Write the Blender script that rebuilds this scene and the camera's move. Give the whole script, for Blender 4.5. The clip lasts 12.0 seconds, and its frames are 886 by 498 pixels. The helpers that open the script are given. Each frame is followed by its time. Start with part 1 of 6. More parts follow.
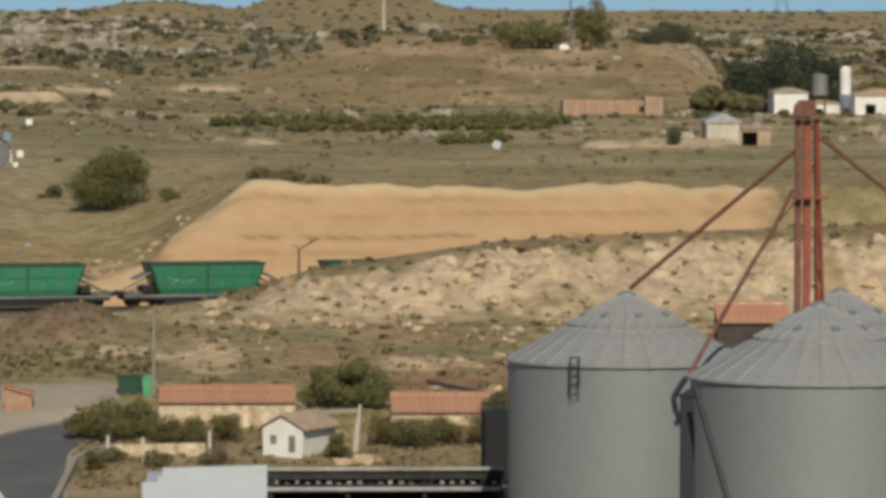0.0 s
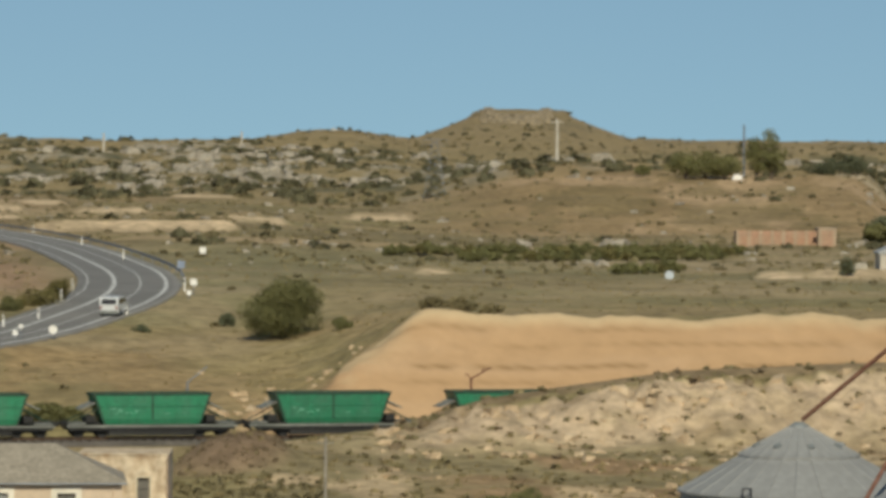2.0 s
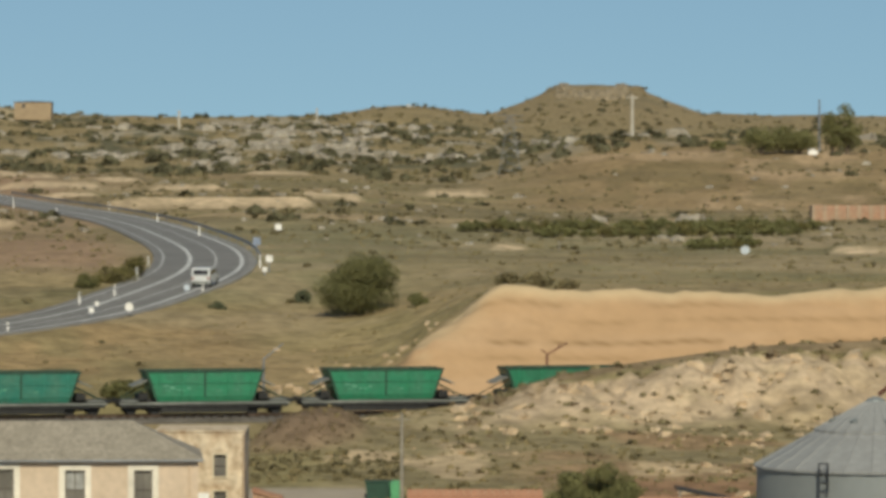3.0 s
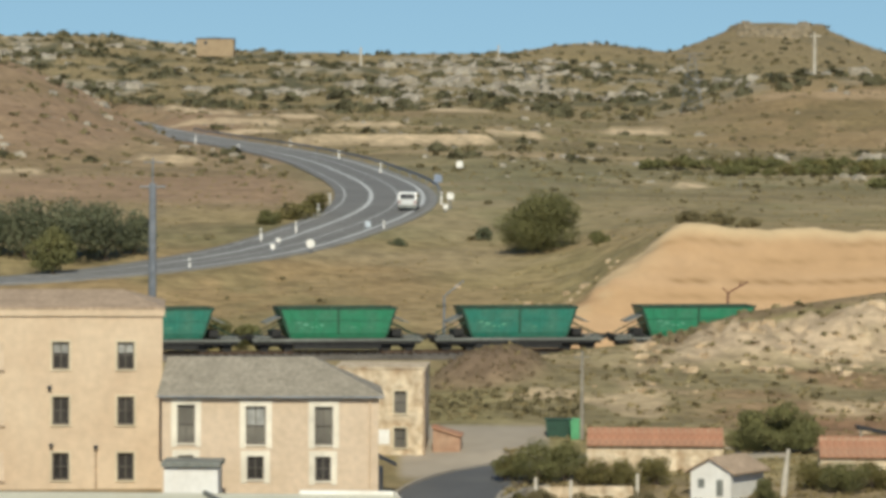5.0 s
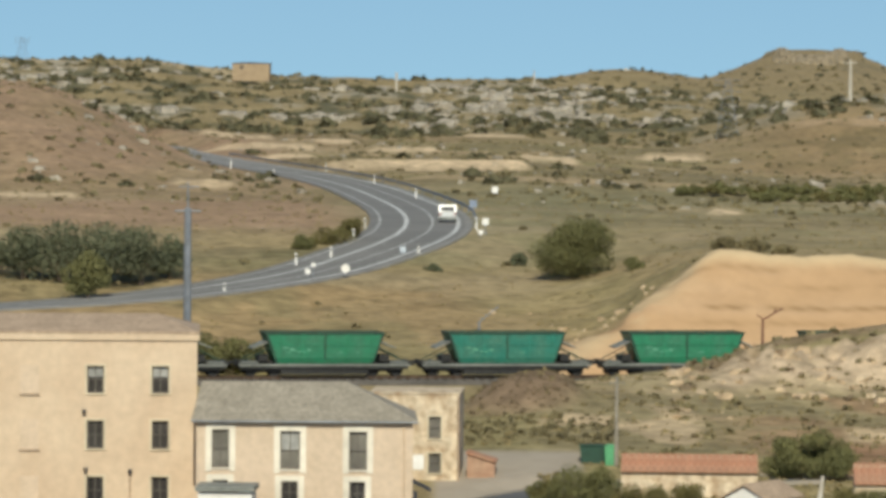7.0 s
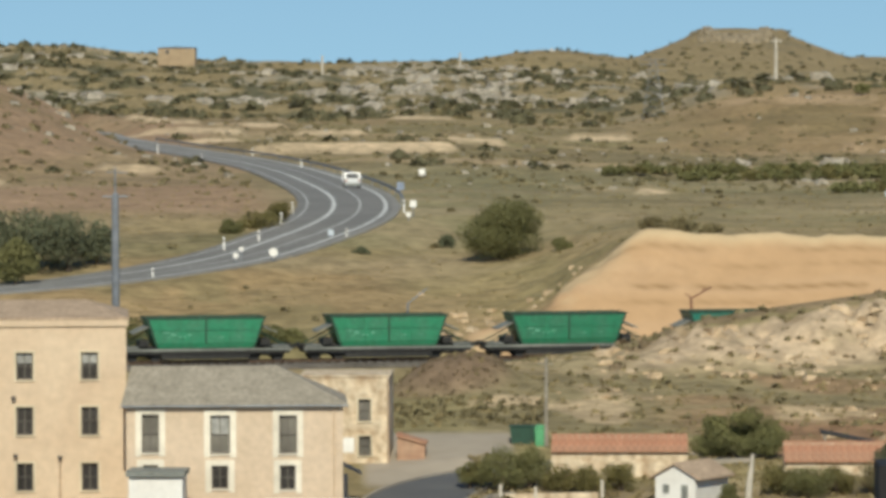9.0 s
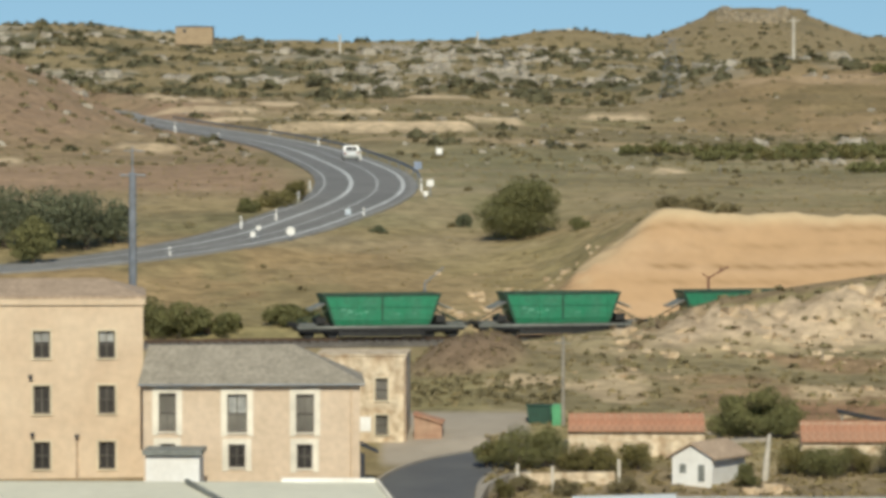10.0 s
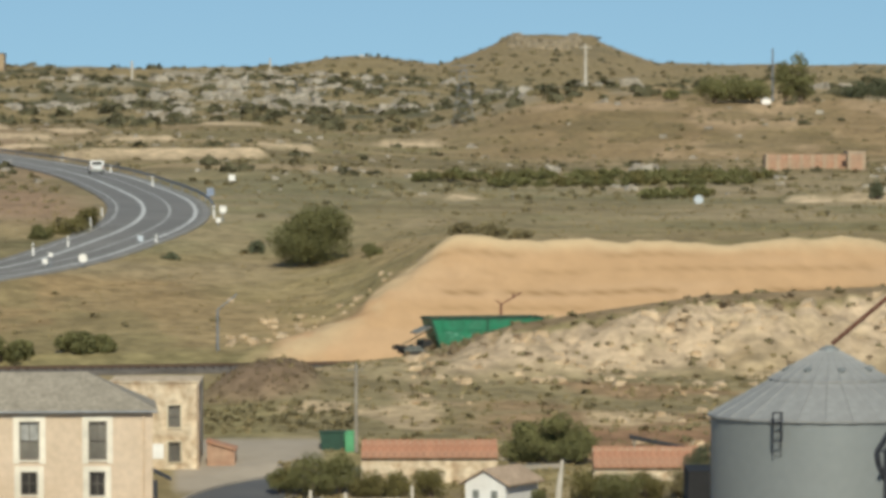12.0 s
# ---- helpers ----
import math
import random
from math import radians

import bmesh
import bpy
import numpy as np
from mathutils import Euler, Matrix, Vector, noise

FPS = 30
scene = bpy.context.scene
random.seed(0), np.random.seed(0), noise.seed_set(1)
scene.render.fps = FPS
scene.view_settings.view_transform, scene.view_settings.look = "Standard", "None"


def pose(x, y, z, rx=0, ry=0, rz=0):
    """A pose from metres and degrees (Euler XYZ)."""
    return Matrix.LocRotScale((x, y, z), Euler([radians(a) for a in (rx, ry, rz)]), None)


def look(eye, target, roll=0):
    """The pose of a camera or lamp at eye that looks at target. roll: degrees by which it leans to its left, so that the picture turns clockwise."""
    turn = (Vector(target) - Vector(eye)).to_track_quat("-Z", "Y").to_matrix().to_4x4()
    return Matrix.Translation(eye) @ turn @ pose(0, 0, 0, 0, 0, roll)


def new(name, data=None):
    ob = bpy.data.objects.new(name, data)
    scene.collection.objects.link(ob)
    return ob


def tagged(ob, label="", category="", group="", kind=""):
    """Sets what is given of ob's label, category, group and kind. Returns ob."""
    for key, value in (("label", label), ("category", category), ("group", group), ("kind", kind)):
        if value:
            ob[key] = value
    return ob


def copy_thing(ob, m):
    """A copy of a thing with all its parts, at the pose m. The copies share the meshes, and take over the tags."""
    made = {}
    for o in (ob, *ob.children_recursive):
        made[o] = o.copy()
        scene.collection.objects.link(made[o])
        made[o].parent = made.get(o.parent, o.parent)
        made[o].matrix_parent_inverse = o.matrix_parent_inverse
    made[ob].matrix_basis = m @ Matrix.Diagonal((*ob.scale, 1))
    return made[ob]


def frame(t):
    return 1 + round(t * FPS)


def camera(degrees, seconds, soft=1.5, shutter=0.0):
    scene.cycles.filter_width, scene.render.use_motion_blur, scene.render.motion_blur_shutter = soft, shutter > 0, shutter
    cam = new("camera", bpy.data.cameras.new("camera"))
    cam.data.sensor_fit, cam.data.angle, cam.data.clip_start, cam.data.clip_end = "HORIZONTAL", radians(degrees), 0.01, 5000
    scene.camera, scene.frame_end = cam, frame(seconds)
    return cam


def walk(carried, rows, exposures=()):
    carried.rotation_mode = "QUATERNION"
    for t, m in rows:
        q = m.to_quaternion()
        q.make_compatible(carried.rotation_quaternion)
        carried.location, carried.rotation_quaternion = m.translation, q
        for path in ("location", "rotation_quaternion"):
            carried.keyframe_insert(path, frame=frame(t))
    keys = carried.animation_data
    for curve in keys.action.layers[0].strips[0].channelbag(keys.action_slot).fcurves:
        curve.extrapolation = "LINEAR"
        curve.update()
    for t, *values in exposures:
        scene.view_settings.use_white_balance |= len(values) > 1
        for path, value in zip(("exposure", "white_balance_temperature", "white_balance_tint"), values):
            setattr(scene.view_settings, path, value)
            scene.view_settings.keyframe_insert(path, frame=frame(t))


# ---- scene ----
# The lookout stands at x = 0, y = 0; the view goes along +y. Bearings and drops are in survey units of 1/9000.
EYE = (0.0, 0.0, 24.0)
UNIT, BEAR, LEVEL = 9000.0, 1190.0, 170.0
cam = camera(9.957, 12.0, soft=4.0)


def aim(yaw, down, roll):
    """A pose at the lookout, degrees to the right, degrees down, lean."""
    a, b = radians(yaw), radians(down)
    way = Vector((math.sin(a) * math.cos(b), math.cos(a) * math.cos(b), -math.sin(b)))
    return look(EYE, Vector(EYE) + way * 100, roll)


TURNS = [(0, 2.5664, 2.3254, 0.086), (0.5, 2.7816, 2.0732, -0.048), (1, 2.3781, 1.5038, -0.025), (1.5, 1.6508, 1.4080, 0.171),
         (2, 0.6175, 0.8706, 0.297), (2.5, 0.2459, 0.9328, 0.312), (3, -0.2321, 1.1432, 0.074), (3.5, -0.5458, 1.4455, 0.070),
         (3.7, -1.2452, 1.3864, -0.267), (5.3, -2.4193, 1.8999, 0.269), (5.5, -2.5278, 1.6393, 0.216), (6, -2.6528, 1.6928, 0.078),
         (6.5, -2.5956, 1.7023, 0.273), (7, -2.6659, 1.5692, 0.479), (7.2, -2.6750, 1.7494, 0.361), (8.8, -2.3030, 1.7280, 0.220),
         (8.9, -2.468, 1.740, 0.06), (9, -1.8530, 1.7672, -0.150), (9.5, -1.8351, 1.6115, 0.341), (10, -2.0469, 2.0010, -0.066),
         (10.5, -1.2343, 2.2872, -0.036), (11, -0.4396, 2.1663, 0.066), (11.5, 0.0519, 1.9985, -0.008), (12, 0.2889, 1.7053, -0.077)]
walk(cam, [(t, aim(a, b, r)) for t, a, b, r in TURNS], exposures=[(0, -0.14, 6950, 10), (1.5, -0.12, 7000, 5), (2.5, -0.1, 7000, 5), (3.7, -0.04, 7000, 5),
                                                             (5.5, 0.15, 6600, 5), (10.5, 0.16, 6600, 5), (12, 0.13, 6600, 5)])

# ---- light ----
SUN_AZ, SUN_EL = 176.0, 37.0      # degrees clockwise from the view axis, and above the horizon
world = bpy.data.worlds.new("sky")
scene.world = world
world.use_nodes = True
wn = world.node_tree
sky = wn.nodes.new("ShaderNodeTexSky")
sky.sky_type, sky.sun_disc = "NISHITA", False
sky.sun_elevation, sky.sun_rotation = radians(SUN_EL), radians(SUN_AZ)
sky.air_density, sky.dust_density, sky.ozone_density = 1.0, 0.2, 3.0
sky_way, lift = wn.nodes.new("ShaderNodeTexCoord"), wn.nodes.new("ShaderNodeVectorMath")
lift.operation = "ADD"
lift.inputs[1].default_value = (0, 0, 0.14)          # clear dry air: no white band at the horizon
wn.links.new(sky_way.outputs["Generated"], lift.inputs[0])
wn.links.new(lift.outputs[0], sky.inputs[0])
tone = wn.nodes.new("ShaderNodeMix")
tone.data_type, tone.blend_type = "RGBA", "MULTIPLY"
tone.inputs[0].default_value, tone.inputs[7].default_value = 1.0, (0.89, 0.97, 0.96, 1)
wn.links.new(sky.outputs[0], tone.inputs[6])
wn.links.new(tone.outputs[2], wn.nodes["Background"].inputs[0])
wn.nodes["Background"].inputs[1].default_value = 0.086
sun = new("sun", bpy.data.lights.new("sun", "SUN"))
sun.data.energy, sun.data.angle, sun.data.color = 3.9, radians(0.6), (1.0, 0.935, 0.79)
sa, se = radians(SUN_AZ), radians(SUN_EL)
sun.matrix_world = look((math.sin(sa) * 300 * math.cos(se), math.cos(sa) * 300 * math.cos(se), 300 * math.sin(se)), (0, 0, 0))


# ---- materials ----
def mat(name, base, rough=0.8, metal=0.0, grain=3.0, vary=0.25, blotch=0.4, bump=0.02, worn=None, rnd=0.0):
    """A surface with fine grain, larger blotches towards a worn colour, relief, and a shift from object to object."""
    m = bpy.data.materials.new(name)
    m.use_nodes = True
    n, l = m.node_tree.nodes, m.node_tree.links
    b = n["Principled BSDF"]
    b.inputs["Roughness"].default_value, b.inputs["Metallic"].default_value = rough, metal
    co = n.new("ShaderNodeTexCoord")
    big = n.new("ShaderNodeTexNoise")
    big.inputs["Scale"].default_value, big.inputs["Detail"].default_value = blotch, 5
    fine = n.new("ShaderNodeTexNoise")
    fine.inputs["Scale"].default_value, fine.inputs["Detail"].default_value = grain, 6
    for t in (big, fine):
        l.new(co.outputs["Object"], t.inputs["Vector"])
    worn = worn or tuple(min(1, c * 0.72) for c in base)
    ramp = n.new("ShaderNodeMapRange")
    ramp.inputs["From Min"].default_value, ramp.inputs["From Max"].default_value = 0.38, 0.68
    l.new(big.outputs["Fac"], ramp.inputs["Value"])
    mix = n.new("ShaderNodeMix")
    mix.data_type = "RGBA"
    mix.inputs[6].default_value, mix.inputs[7].default_value = (*base, 1), (*worn, 1)
    l.new(ramp.outputs[0], mix.inputs[0])
    hsv = n.new("ShaderNodeHueSaturation")
    val = n.new("ShaderNodeMapRange")
    val.inputs["To Min"].default_value, val.inputs["To Max"].default_value = 1 - vary, 1 + vary
    val.inputs["From Min"].default_value, val.inputs["From Max"].default_value = 0.3, 0.7
    l.new(fine.outputs["Fac"], val.inputs["Value"])
    out = val.outputs[0]
    if rnd:
        info, r2, mul = n.new("ShaderNodeObjectInfo"), n.new("ShaderNodeMapRange"), n.new("ShaderNodeMath")
        r2.inputs["To Min"].default_value, r2.inputs["To Max"].default_value = 1 - rnd, 1 + rnd
        mul.operation = "MULTIPLY"
        l.new(info.outputs["Random"], r2.inputs["Value"])
        l.new(r2.outputs[0], mul.inputs[0])
        l.new(out, mul.inputs[1])
        out = mul.outputs[0]
    l.new(out, hsv.inputs["Value"])
    l.new(mix.outputs[2], hsv.inputs["Color"])
    l.new(hsv.outputs[0], b.inputs["Base Color"])
    if bump:
        bp = n.new("ShaderNodeBump")
        bp.inputs["Distance"].default_value, bp.inputs["Strength"].default_value = bump, 0.6
        l.new(fine.outputs["Fac"], bp.inputs["Height"])
        l.new(bp.outputs[0], b.inputs["Normal"])
    return m


def painted_ground(name, attribute, grain=0.6):
    """Soil and scrub: its colours lie in the mesh, broken up by clods, stalks and stones."""
    m = bpy.data.materials.new(name)
    m.use_nodes = True
    n, l = m.node_tree.nodes, m.node_tree.links
    b = n["Principled BSDF"]
    b.inputs["Roughness"].default_value = 0.95
    b.inputs["Specular IOR Level"].default_value = 0.1
    att = n.new("ShaderNodeVertexColor")
    att.layer_name = attribute
    co = n.new("ShaderNodeTexCoord")
    f1, f2 = n.new("ShaderNodeTexNoise"), n.new("ShaderNodeTexNoise")
    for t, s in ((f1, grain), (f2, grain * 0.12)):
        t.inputs["Scale"].default_value, t.inputs["Detail"].default_value, t.inputs["Roughness"].default_value = s, 6, 0.65
        l.new(co.outputs["Object"], t.inputs["Vector"])
    v1, v2, mul = n.new("ShaderNodeMapRange"), n.new("ShaderNodeMapRange"), n.new("ShaderNodeMath")
    for v, t, lo, hi in ((v1, f1, 0.62, 1.34), (v2, f2, 0.8, 1.2)):
        v.inputs["From Min"].default_value, v.inputs["From Max"].default_value = 0.32, 0.68
        v.inputs["To Min"].default_value, v.inputs["To Max"].default_value = lo, hi
        l.new(t.outputs["Fac"], v.inputs["Value"])
    mul.operation = "MULTIPLY"
    l.new(v1.outputs[0], mul.inputs[0])
    l.new(v2.outputs[0], mul.inputs[1])
    hsv = n.new("ShaderNodeHueSaturation")
    calm = n.new("ShaderNodeMix")           # packed earth is smoother than turf
    calm.inputs[2].default_value = 1.0
    l.new(att.outputs["Alpha"], calm.inputs[0])
    l.new(mul.outputs[0], calm.inputs[3])
    l.new(calm.outputs[0], hsv.inputs["Value"])
    l.new(att.outputs["Color"], hsv.inputs["Color"])
    l.new(hsv.outputs[0], b.inputs["Base Color"])
    bp = n.new("ShaderNodeBump")
    bp.inputs["Distance"].default_value, bp.inputs["Strength"].default_value = 0.14, 0.6
    l.new(f1.outputs["Fac"], bp.inputs["Height"])
    l.new(bp.outputs[0], b.inputs["Normal"])
    return m


def leafy(name, base, worn, vary=0.32):
    m = mat(name, base, 0.7, grain=2.5, vary=vary, blotch=0.35, bump=0, worn=worn, rnd=0.12)
    m.node_tree.nodes["Principled BSDF"].inputs["Specular IOR Level"].default_value = 0.2
    n, l = m.node_tree.nodes, m.node_tree.links          # thin leaves let some light through
    glow, both = n.new("ShaderNodeBsdfTranslucent"), n.new("ShaderNodeMixShader")
    both.inputs[0].default_value = 0.22
    l.new(n["Principled BSDF"].inputs["Base Color"].links[0].from_socket, glow.inputs["Color"])
    l.new(n["Principled BSDF"].outputs[0], both.inputs[1])
    l.new(glow.outputs[0], both.inputs[2])
    l.new(both.outputs[0], n["Material Output"].inputs["Surface"])
    return m


M_GROUND = painted_ground("dry_ground", "soil")
M_ASPHALT = mat("asphalt", (0.17, 0.163, 0.153), 0.85, grain=6, vary=0.12, blotch=0.15, bump=0.01, worn=(0.21, 0.2, 0.187))
M_STREET = mat("street_asphalt", (0.085, 0.087, 0.092), 0.85, grain=6, vary=0.1, blotch=0.2, bump=0.01, worn=(0.12, 0.12, 0.12))
M_CONCRETE = mat("concrete", (0.33, 0.29, 0.24), 0.9, grain=4, vary=0.12, blotch=0.25, worn=(0.25, 0.22, 0.18))
M_GUTTER = mat("gutter_concrete", (0.27, 0.26, 0.24), 0.9, grain=4, vary=0.12, blotch=0.25, worn=(0.2, 0.19, 0.18))
M_LINE = mat("road_paint", (0.62, 0.62, 0.6), 0.7, grain=5, vary=0.2, bump=0)
M_BALLAST = mat("ballast", (0.12, 0.105, 0.09), 0.95, grain=5, vary=0.45, blotch=0.5, bump=0.06, worn=(0.075, 0.065, 0.055))
M_RAIL = mat("rail_steel", (0.14, 0.09, 0.06), 0.5, 0.7, bump=0)
M_SLEEPER = mat("sleeper", (0.13, 0.12, 0.11), 0.9)
M_RENDER = mat("ochre_render", (0.6, 0.472, 0.34), 0.9, grain=2.0, vary=0.08, blotch=0.28, worn=(0.53, 0.4, 0.28))
M_RENDER2 = mat("pinkish_render", (0.6, 0.475, 0.355), 0.9, grain=2.5, vary=0.09, blotch=0.5, worn=(0.54, 0.425, 0.31))
M_STONE = mat("flaking_plaster", (0.66, 0.55, 0.4), 0.9, grain=1.6, vary=0.2, blotch=1.5, bump=0.05, worn=(0.37, 0.26, 0.16))
M_WHITE = mat("white_paint", (0.78, 0.77, 0.74), 0.7, grain=3, vary=0.06, worn=(0.68, 0.65, 0.6))
M_SURROUND = mat("window_surround", (0.8, 0.74, 0.62), 0.8, grain=4, vary=0.06)
M_SHEET = mat("white_sheet_metal", (0.47, 0.52, 0.57), 0.5, grain=2, vary=0.04, worn=(0.44, 0.49, 0.53), bump=0)
M_CREAM = mat("cream_roof_sheet", (0.68, 0.655, 0.53), 0.6, grain=1.2, vary=0.05, blotch=0.2, worn=(0.62, 0.6, 0.48))
M_ZINC = mat("galvanised_steel", (0.25, 0.272, 0.275), 0.6, 0.3, grain=2.2, vary=0.035, blotch=0.16, bump=0.004, worn=(0.238, 0.258, 0.258))
M_ZINC_ROOF = mat("galvanised_roof_sheet", (0.3, 0.305, 0.3), 0.7, 0.2, grain=2.5, vary=0.1, blotch=0.5, bump=0.004, worn=(0.26, 0.262, 0.258))
M_RED = mat("red_oxide_paint", (0.31, 0.065, 0.038), 0.6, 0.1, grain=4, vary=0.2, blotch=1.2, worn=(0.24, 0.075, 0.05))
M_RUST = mat("rusty_pipe", (0.2, 0.09, 0.06), 0.8, 0.2, grain=4, vary=0.3, worn=(0.16, 0.07, 0.05))
M_DARK = mat("dark_steel", (0.03, 0.034, 0.045), 0.6, 0.3, grain=4, vary=0.3)
M_GREEN = mat("green_wagon_paint", (0.016, 0.175, 0.088), 0.5, grain=3, vary=0.16, blotch=0.7, worn=(0.035, 0.16, 0.09), rnd=0.12)
M_TEAL = mat("teal_wagon_paint", (0.016, 0.165, 0.12), 0.5, grain=3, vary=0.16, blotch=0.7, worn=(0.05, 0.17, 0.12), rnd=0.1)
M_RIM = mat("dark_green_rim", (0.02, 0.055, 0.035), 0.7, grain=4, vary=0.3)
M_SILL = mat("dusty_grey_sill", (0.23, 0.24, 0.22), 0.7, 0.2, grain=3, vary=0.2)
M_UNDER = mat("near_black_surface", (0.035, 0.035, 0.035), 0.8, 0.2, grain=3, vary=0.4)
M_TILE = mat("red_roof_tile", (0.41, 0.19, 0.11), 0.9, grain=5, vary=0.25, blotch=0.6, worn=(0.38, 0.25, 0.165), rnd=0.06)
M_TILE_GREY = mat("weathered_grey_tile", (0.33, 0.29, 0.23), 0.9, grain=4, vary=0.25, blotch=0.9, worn=(0.26, 0.23, 0.18), rnd=0.1)
M_TILE_BROWN = mat("weathered_brown_tile", (0.42, 0.31, 0.22), 0.9, grain=4, vary=0.25, blotch=0.8, worn=(0.34, 0.25, 0.175))
M_BRICK = mat("red_brick", (0.38, 0.22, 0.145), 0.9, grain=2, vary=0.2, blotch=0.5, worn=(0.36, 0.25, 0.17))
M_MORTAR = mat("pale_pier", (0.42, 0.32, 0.225), 0.9, grain=2, vary=0.15)
M_WOOD = mat("grey_pole_wood", (0.3, 0.27, 0.22), 0.9, grain=5, vary=0.25)
M_POST = mat("pale_concrete_post", (0.55, 0.5, 0.42), 0.9, grain=3, vary=0.15)
M_POSTG = mat("grey_steel_post", (0.25, 0.27, 0.3), 0.6, 0.4, grain=3, vary=0.15)
M_POSTPALE = mat("pale_grey_steel", (0.4, 0.41, 0.41), 0.6, 0.2, grain=3, vary=0.15)
M_BLACK = mat("black_sheet", (0.012, 0.012, 0.013), 0.8, grain=3, vary=0.3)
M_SKIP = mat("dark_green_skip_paint", (0.013, 0.055, 0.034), 0.6, grain=4, vary=0.3)
M_OPENING_ROOF = mat("shaded_opening_and_dark_roof", (0.07, 0.055, 0.045), 0.9, grain=3, vary=0.3)
M_BIN = mat("bright_green_plastic", (0.1, 0.36, 0.17), 0.5, grain=4, vary=0.12)
M_BARK = mat("bark", (0.12, 0.09, 0.065), 0.9, grain=6, vary=0.3)
M_LEAF = leafy("olive_leaf", (0.19, 0.182, 0.076), (0.14, 0.14, 0.06))
M_LEAF_DARK = leafy("dark_leaf", (0.135, 0.143, 0.084), (0.105, 0.115, 0.07))
M_LEAF_LIGHT = leafy("yellow_green_leaf", (0.19, 0.165, 0.065), (0.14, 0.125, 0.05))
M_SCRUB = leafy("dry_scrub", (0.235, 0.195, 0.105), (0.185, 0.158, 0.084))
M_LEAF_DEEP = leafy("deep_green_leaf", (0.075, 0.088, 0.056), (0.06, 0.07, 0.046))
M_WINSOFT = mat("pale_window_trim", (0.63, 0.54, 0.39), 0.85, grain=4, vary=0.06)
M_CRAG = mat("brown_crag", (0.29, 0.235, 0.16), 0.95, grain=0.8, vary=0.35, blotch=0.3, bump=0.15, worn=(0.2, 0.165, 0.11))
# fieldstone of the ridge house, its shaded look put into the base colour
M_FIELDSTONE_SHADED = mat("brown_fieldstone_shaded", (0.36, 0.27, 0.17), 0.9, grain=2, vary=0.2, worn=(0.3, 0.22, 0.14))
M_SCRUBDARK = leafy("dark_scrub", (0.125, 0.115, 0.065), (0.1, 0.094, 0.055))
M_STRAW = leafy("straw_grass", (0.31, 0.245, 0.125), (0.25, 0.205, 0.105), 0.25)
M_TWIG = leafy("brown_twigs", (0.23, 0.175, 0.11), (0.185, 0.14, 0.088), 0.25)
M_ROCK = mat("pale_rock", (0.36, 0.325, 0.265), 0.95, grain=1.2, vary=0.3, blotch=0.4, bump=0.15, worn=(0.25, 0.215, 0.17))
M_CREAMROCK = mat("cream_clod", (0.48, 0.375, 0.255), 0.95, grain=1.2, vary=0.25, blotch=0.4, bump=0.1, worn=(0.42, 0.3, 0.18))
M_CARWHITE = mat("white_car_paint", (0.62, 0.63, 0.63), 0.3, grain=1, vary=0.02, bump=0, worn=(0.57, 0.58, 0.58))
M_TYRE = mat("tyre_rubber", (0.02, 0.02, 0.02), 0.8)
M_BLUESIGN = mat("blue_grey_sign", (0.25, 0.3, 0.4), 0.5)


def glass_mat(name, base):
    m = mat(name, base, 0.08, grain=0.7, vary=0.3, bump=0)
    m.node_tree.nodes["Principled BSDF"].inputs["Specular IOR Level"].default_value = 0.8
    return m


M_PANE = glass_mat("dark_window_glass", (0.05, 0.047, 0.045))
M_PANE_PALE = glass_mat("curtained_window_glass", (0.17, 0.16, 0.14))
M_SASH = mat("dark_brown_window_frame", (0.12, 0.105, 0.09), 0.7, grain=5, vary=0.2, bump=0)
M_CURTAIN = mat("pale_blind", (0.34, 0.34, 0.32), 0.8)


# ---- mesh helpers ----
def spot(u, v, d):
    """The place at bearing u and drop v, d metres out along the view axis."""
    return Vector(((u - BEAR) * d / UNIT, d, EYE[2] - (v - LEVEL) * d / UNIT))


def mesh_of(name, bm, material):
    me = bpy.data.meshes.new(name)
    bm.normal_update()
    bm.to_mesh(me)
    bm.free()
    for m in material if isinstance(material, (list, tuple)) else [material]:
        me.materials.append(m)
    return me


def part(name, bm, material, parent=None, label="", smooth=False):
    me = bm if isinstance(bm, bpy.types.Mesh) else mesh_of(name, bm, material)
    if smooth:
        me.polygons.foreach_set("use_smooth", [True] * len(me.polygons))
    ob = new(name, me)
    ob.parent = parent
    return tagged(ob, label)


def thing(name, place, label, category, group="", kind="", turn=0.0):
    ob = new(name)
    ob.empty_display_size = 0.2
    ob.matrix_basis = pose(*place, 0, 0, turn)
    return tagged(ob, label, category, group, kind)


def box(bm, x0, x1, y0, y1, z0, z1, m=None):
    c = [Vector((x, y, z)) for z in (z0, z1) for y in (y0, y1) for x in (x0, x1)]
    v = [bm.verts.new(m @ p if m else p) for p in c]
    for f in ((0, 2, 3, 1), (4, 5, 7, 6), (0, 1, 5, 4), (2, 6, 7, 3), (0, 4, 6, 2), (1, 3, 7, 5)):
        bm.faces.new([v[i] for i in f])
    return bm


def boxes(*rows):
    bm = bmesh.new()
    for r in rows:
        box(bm, *r)
    return bm


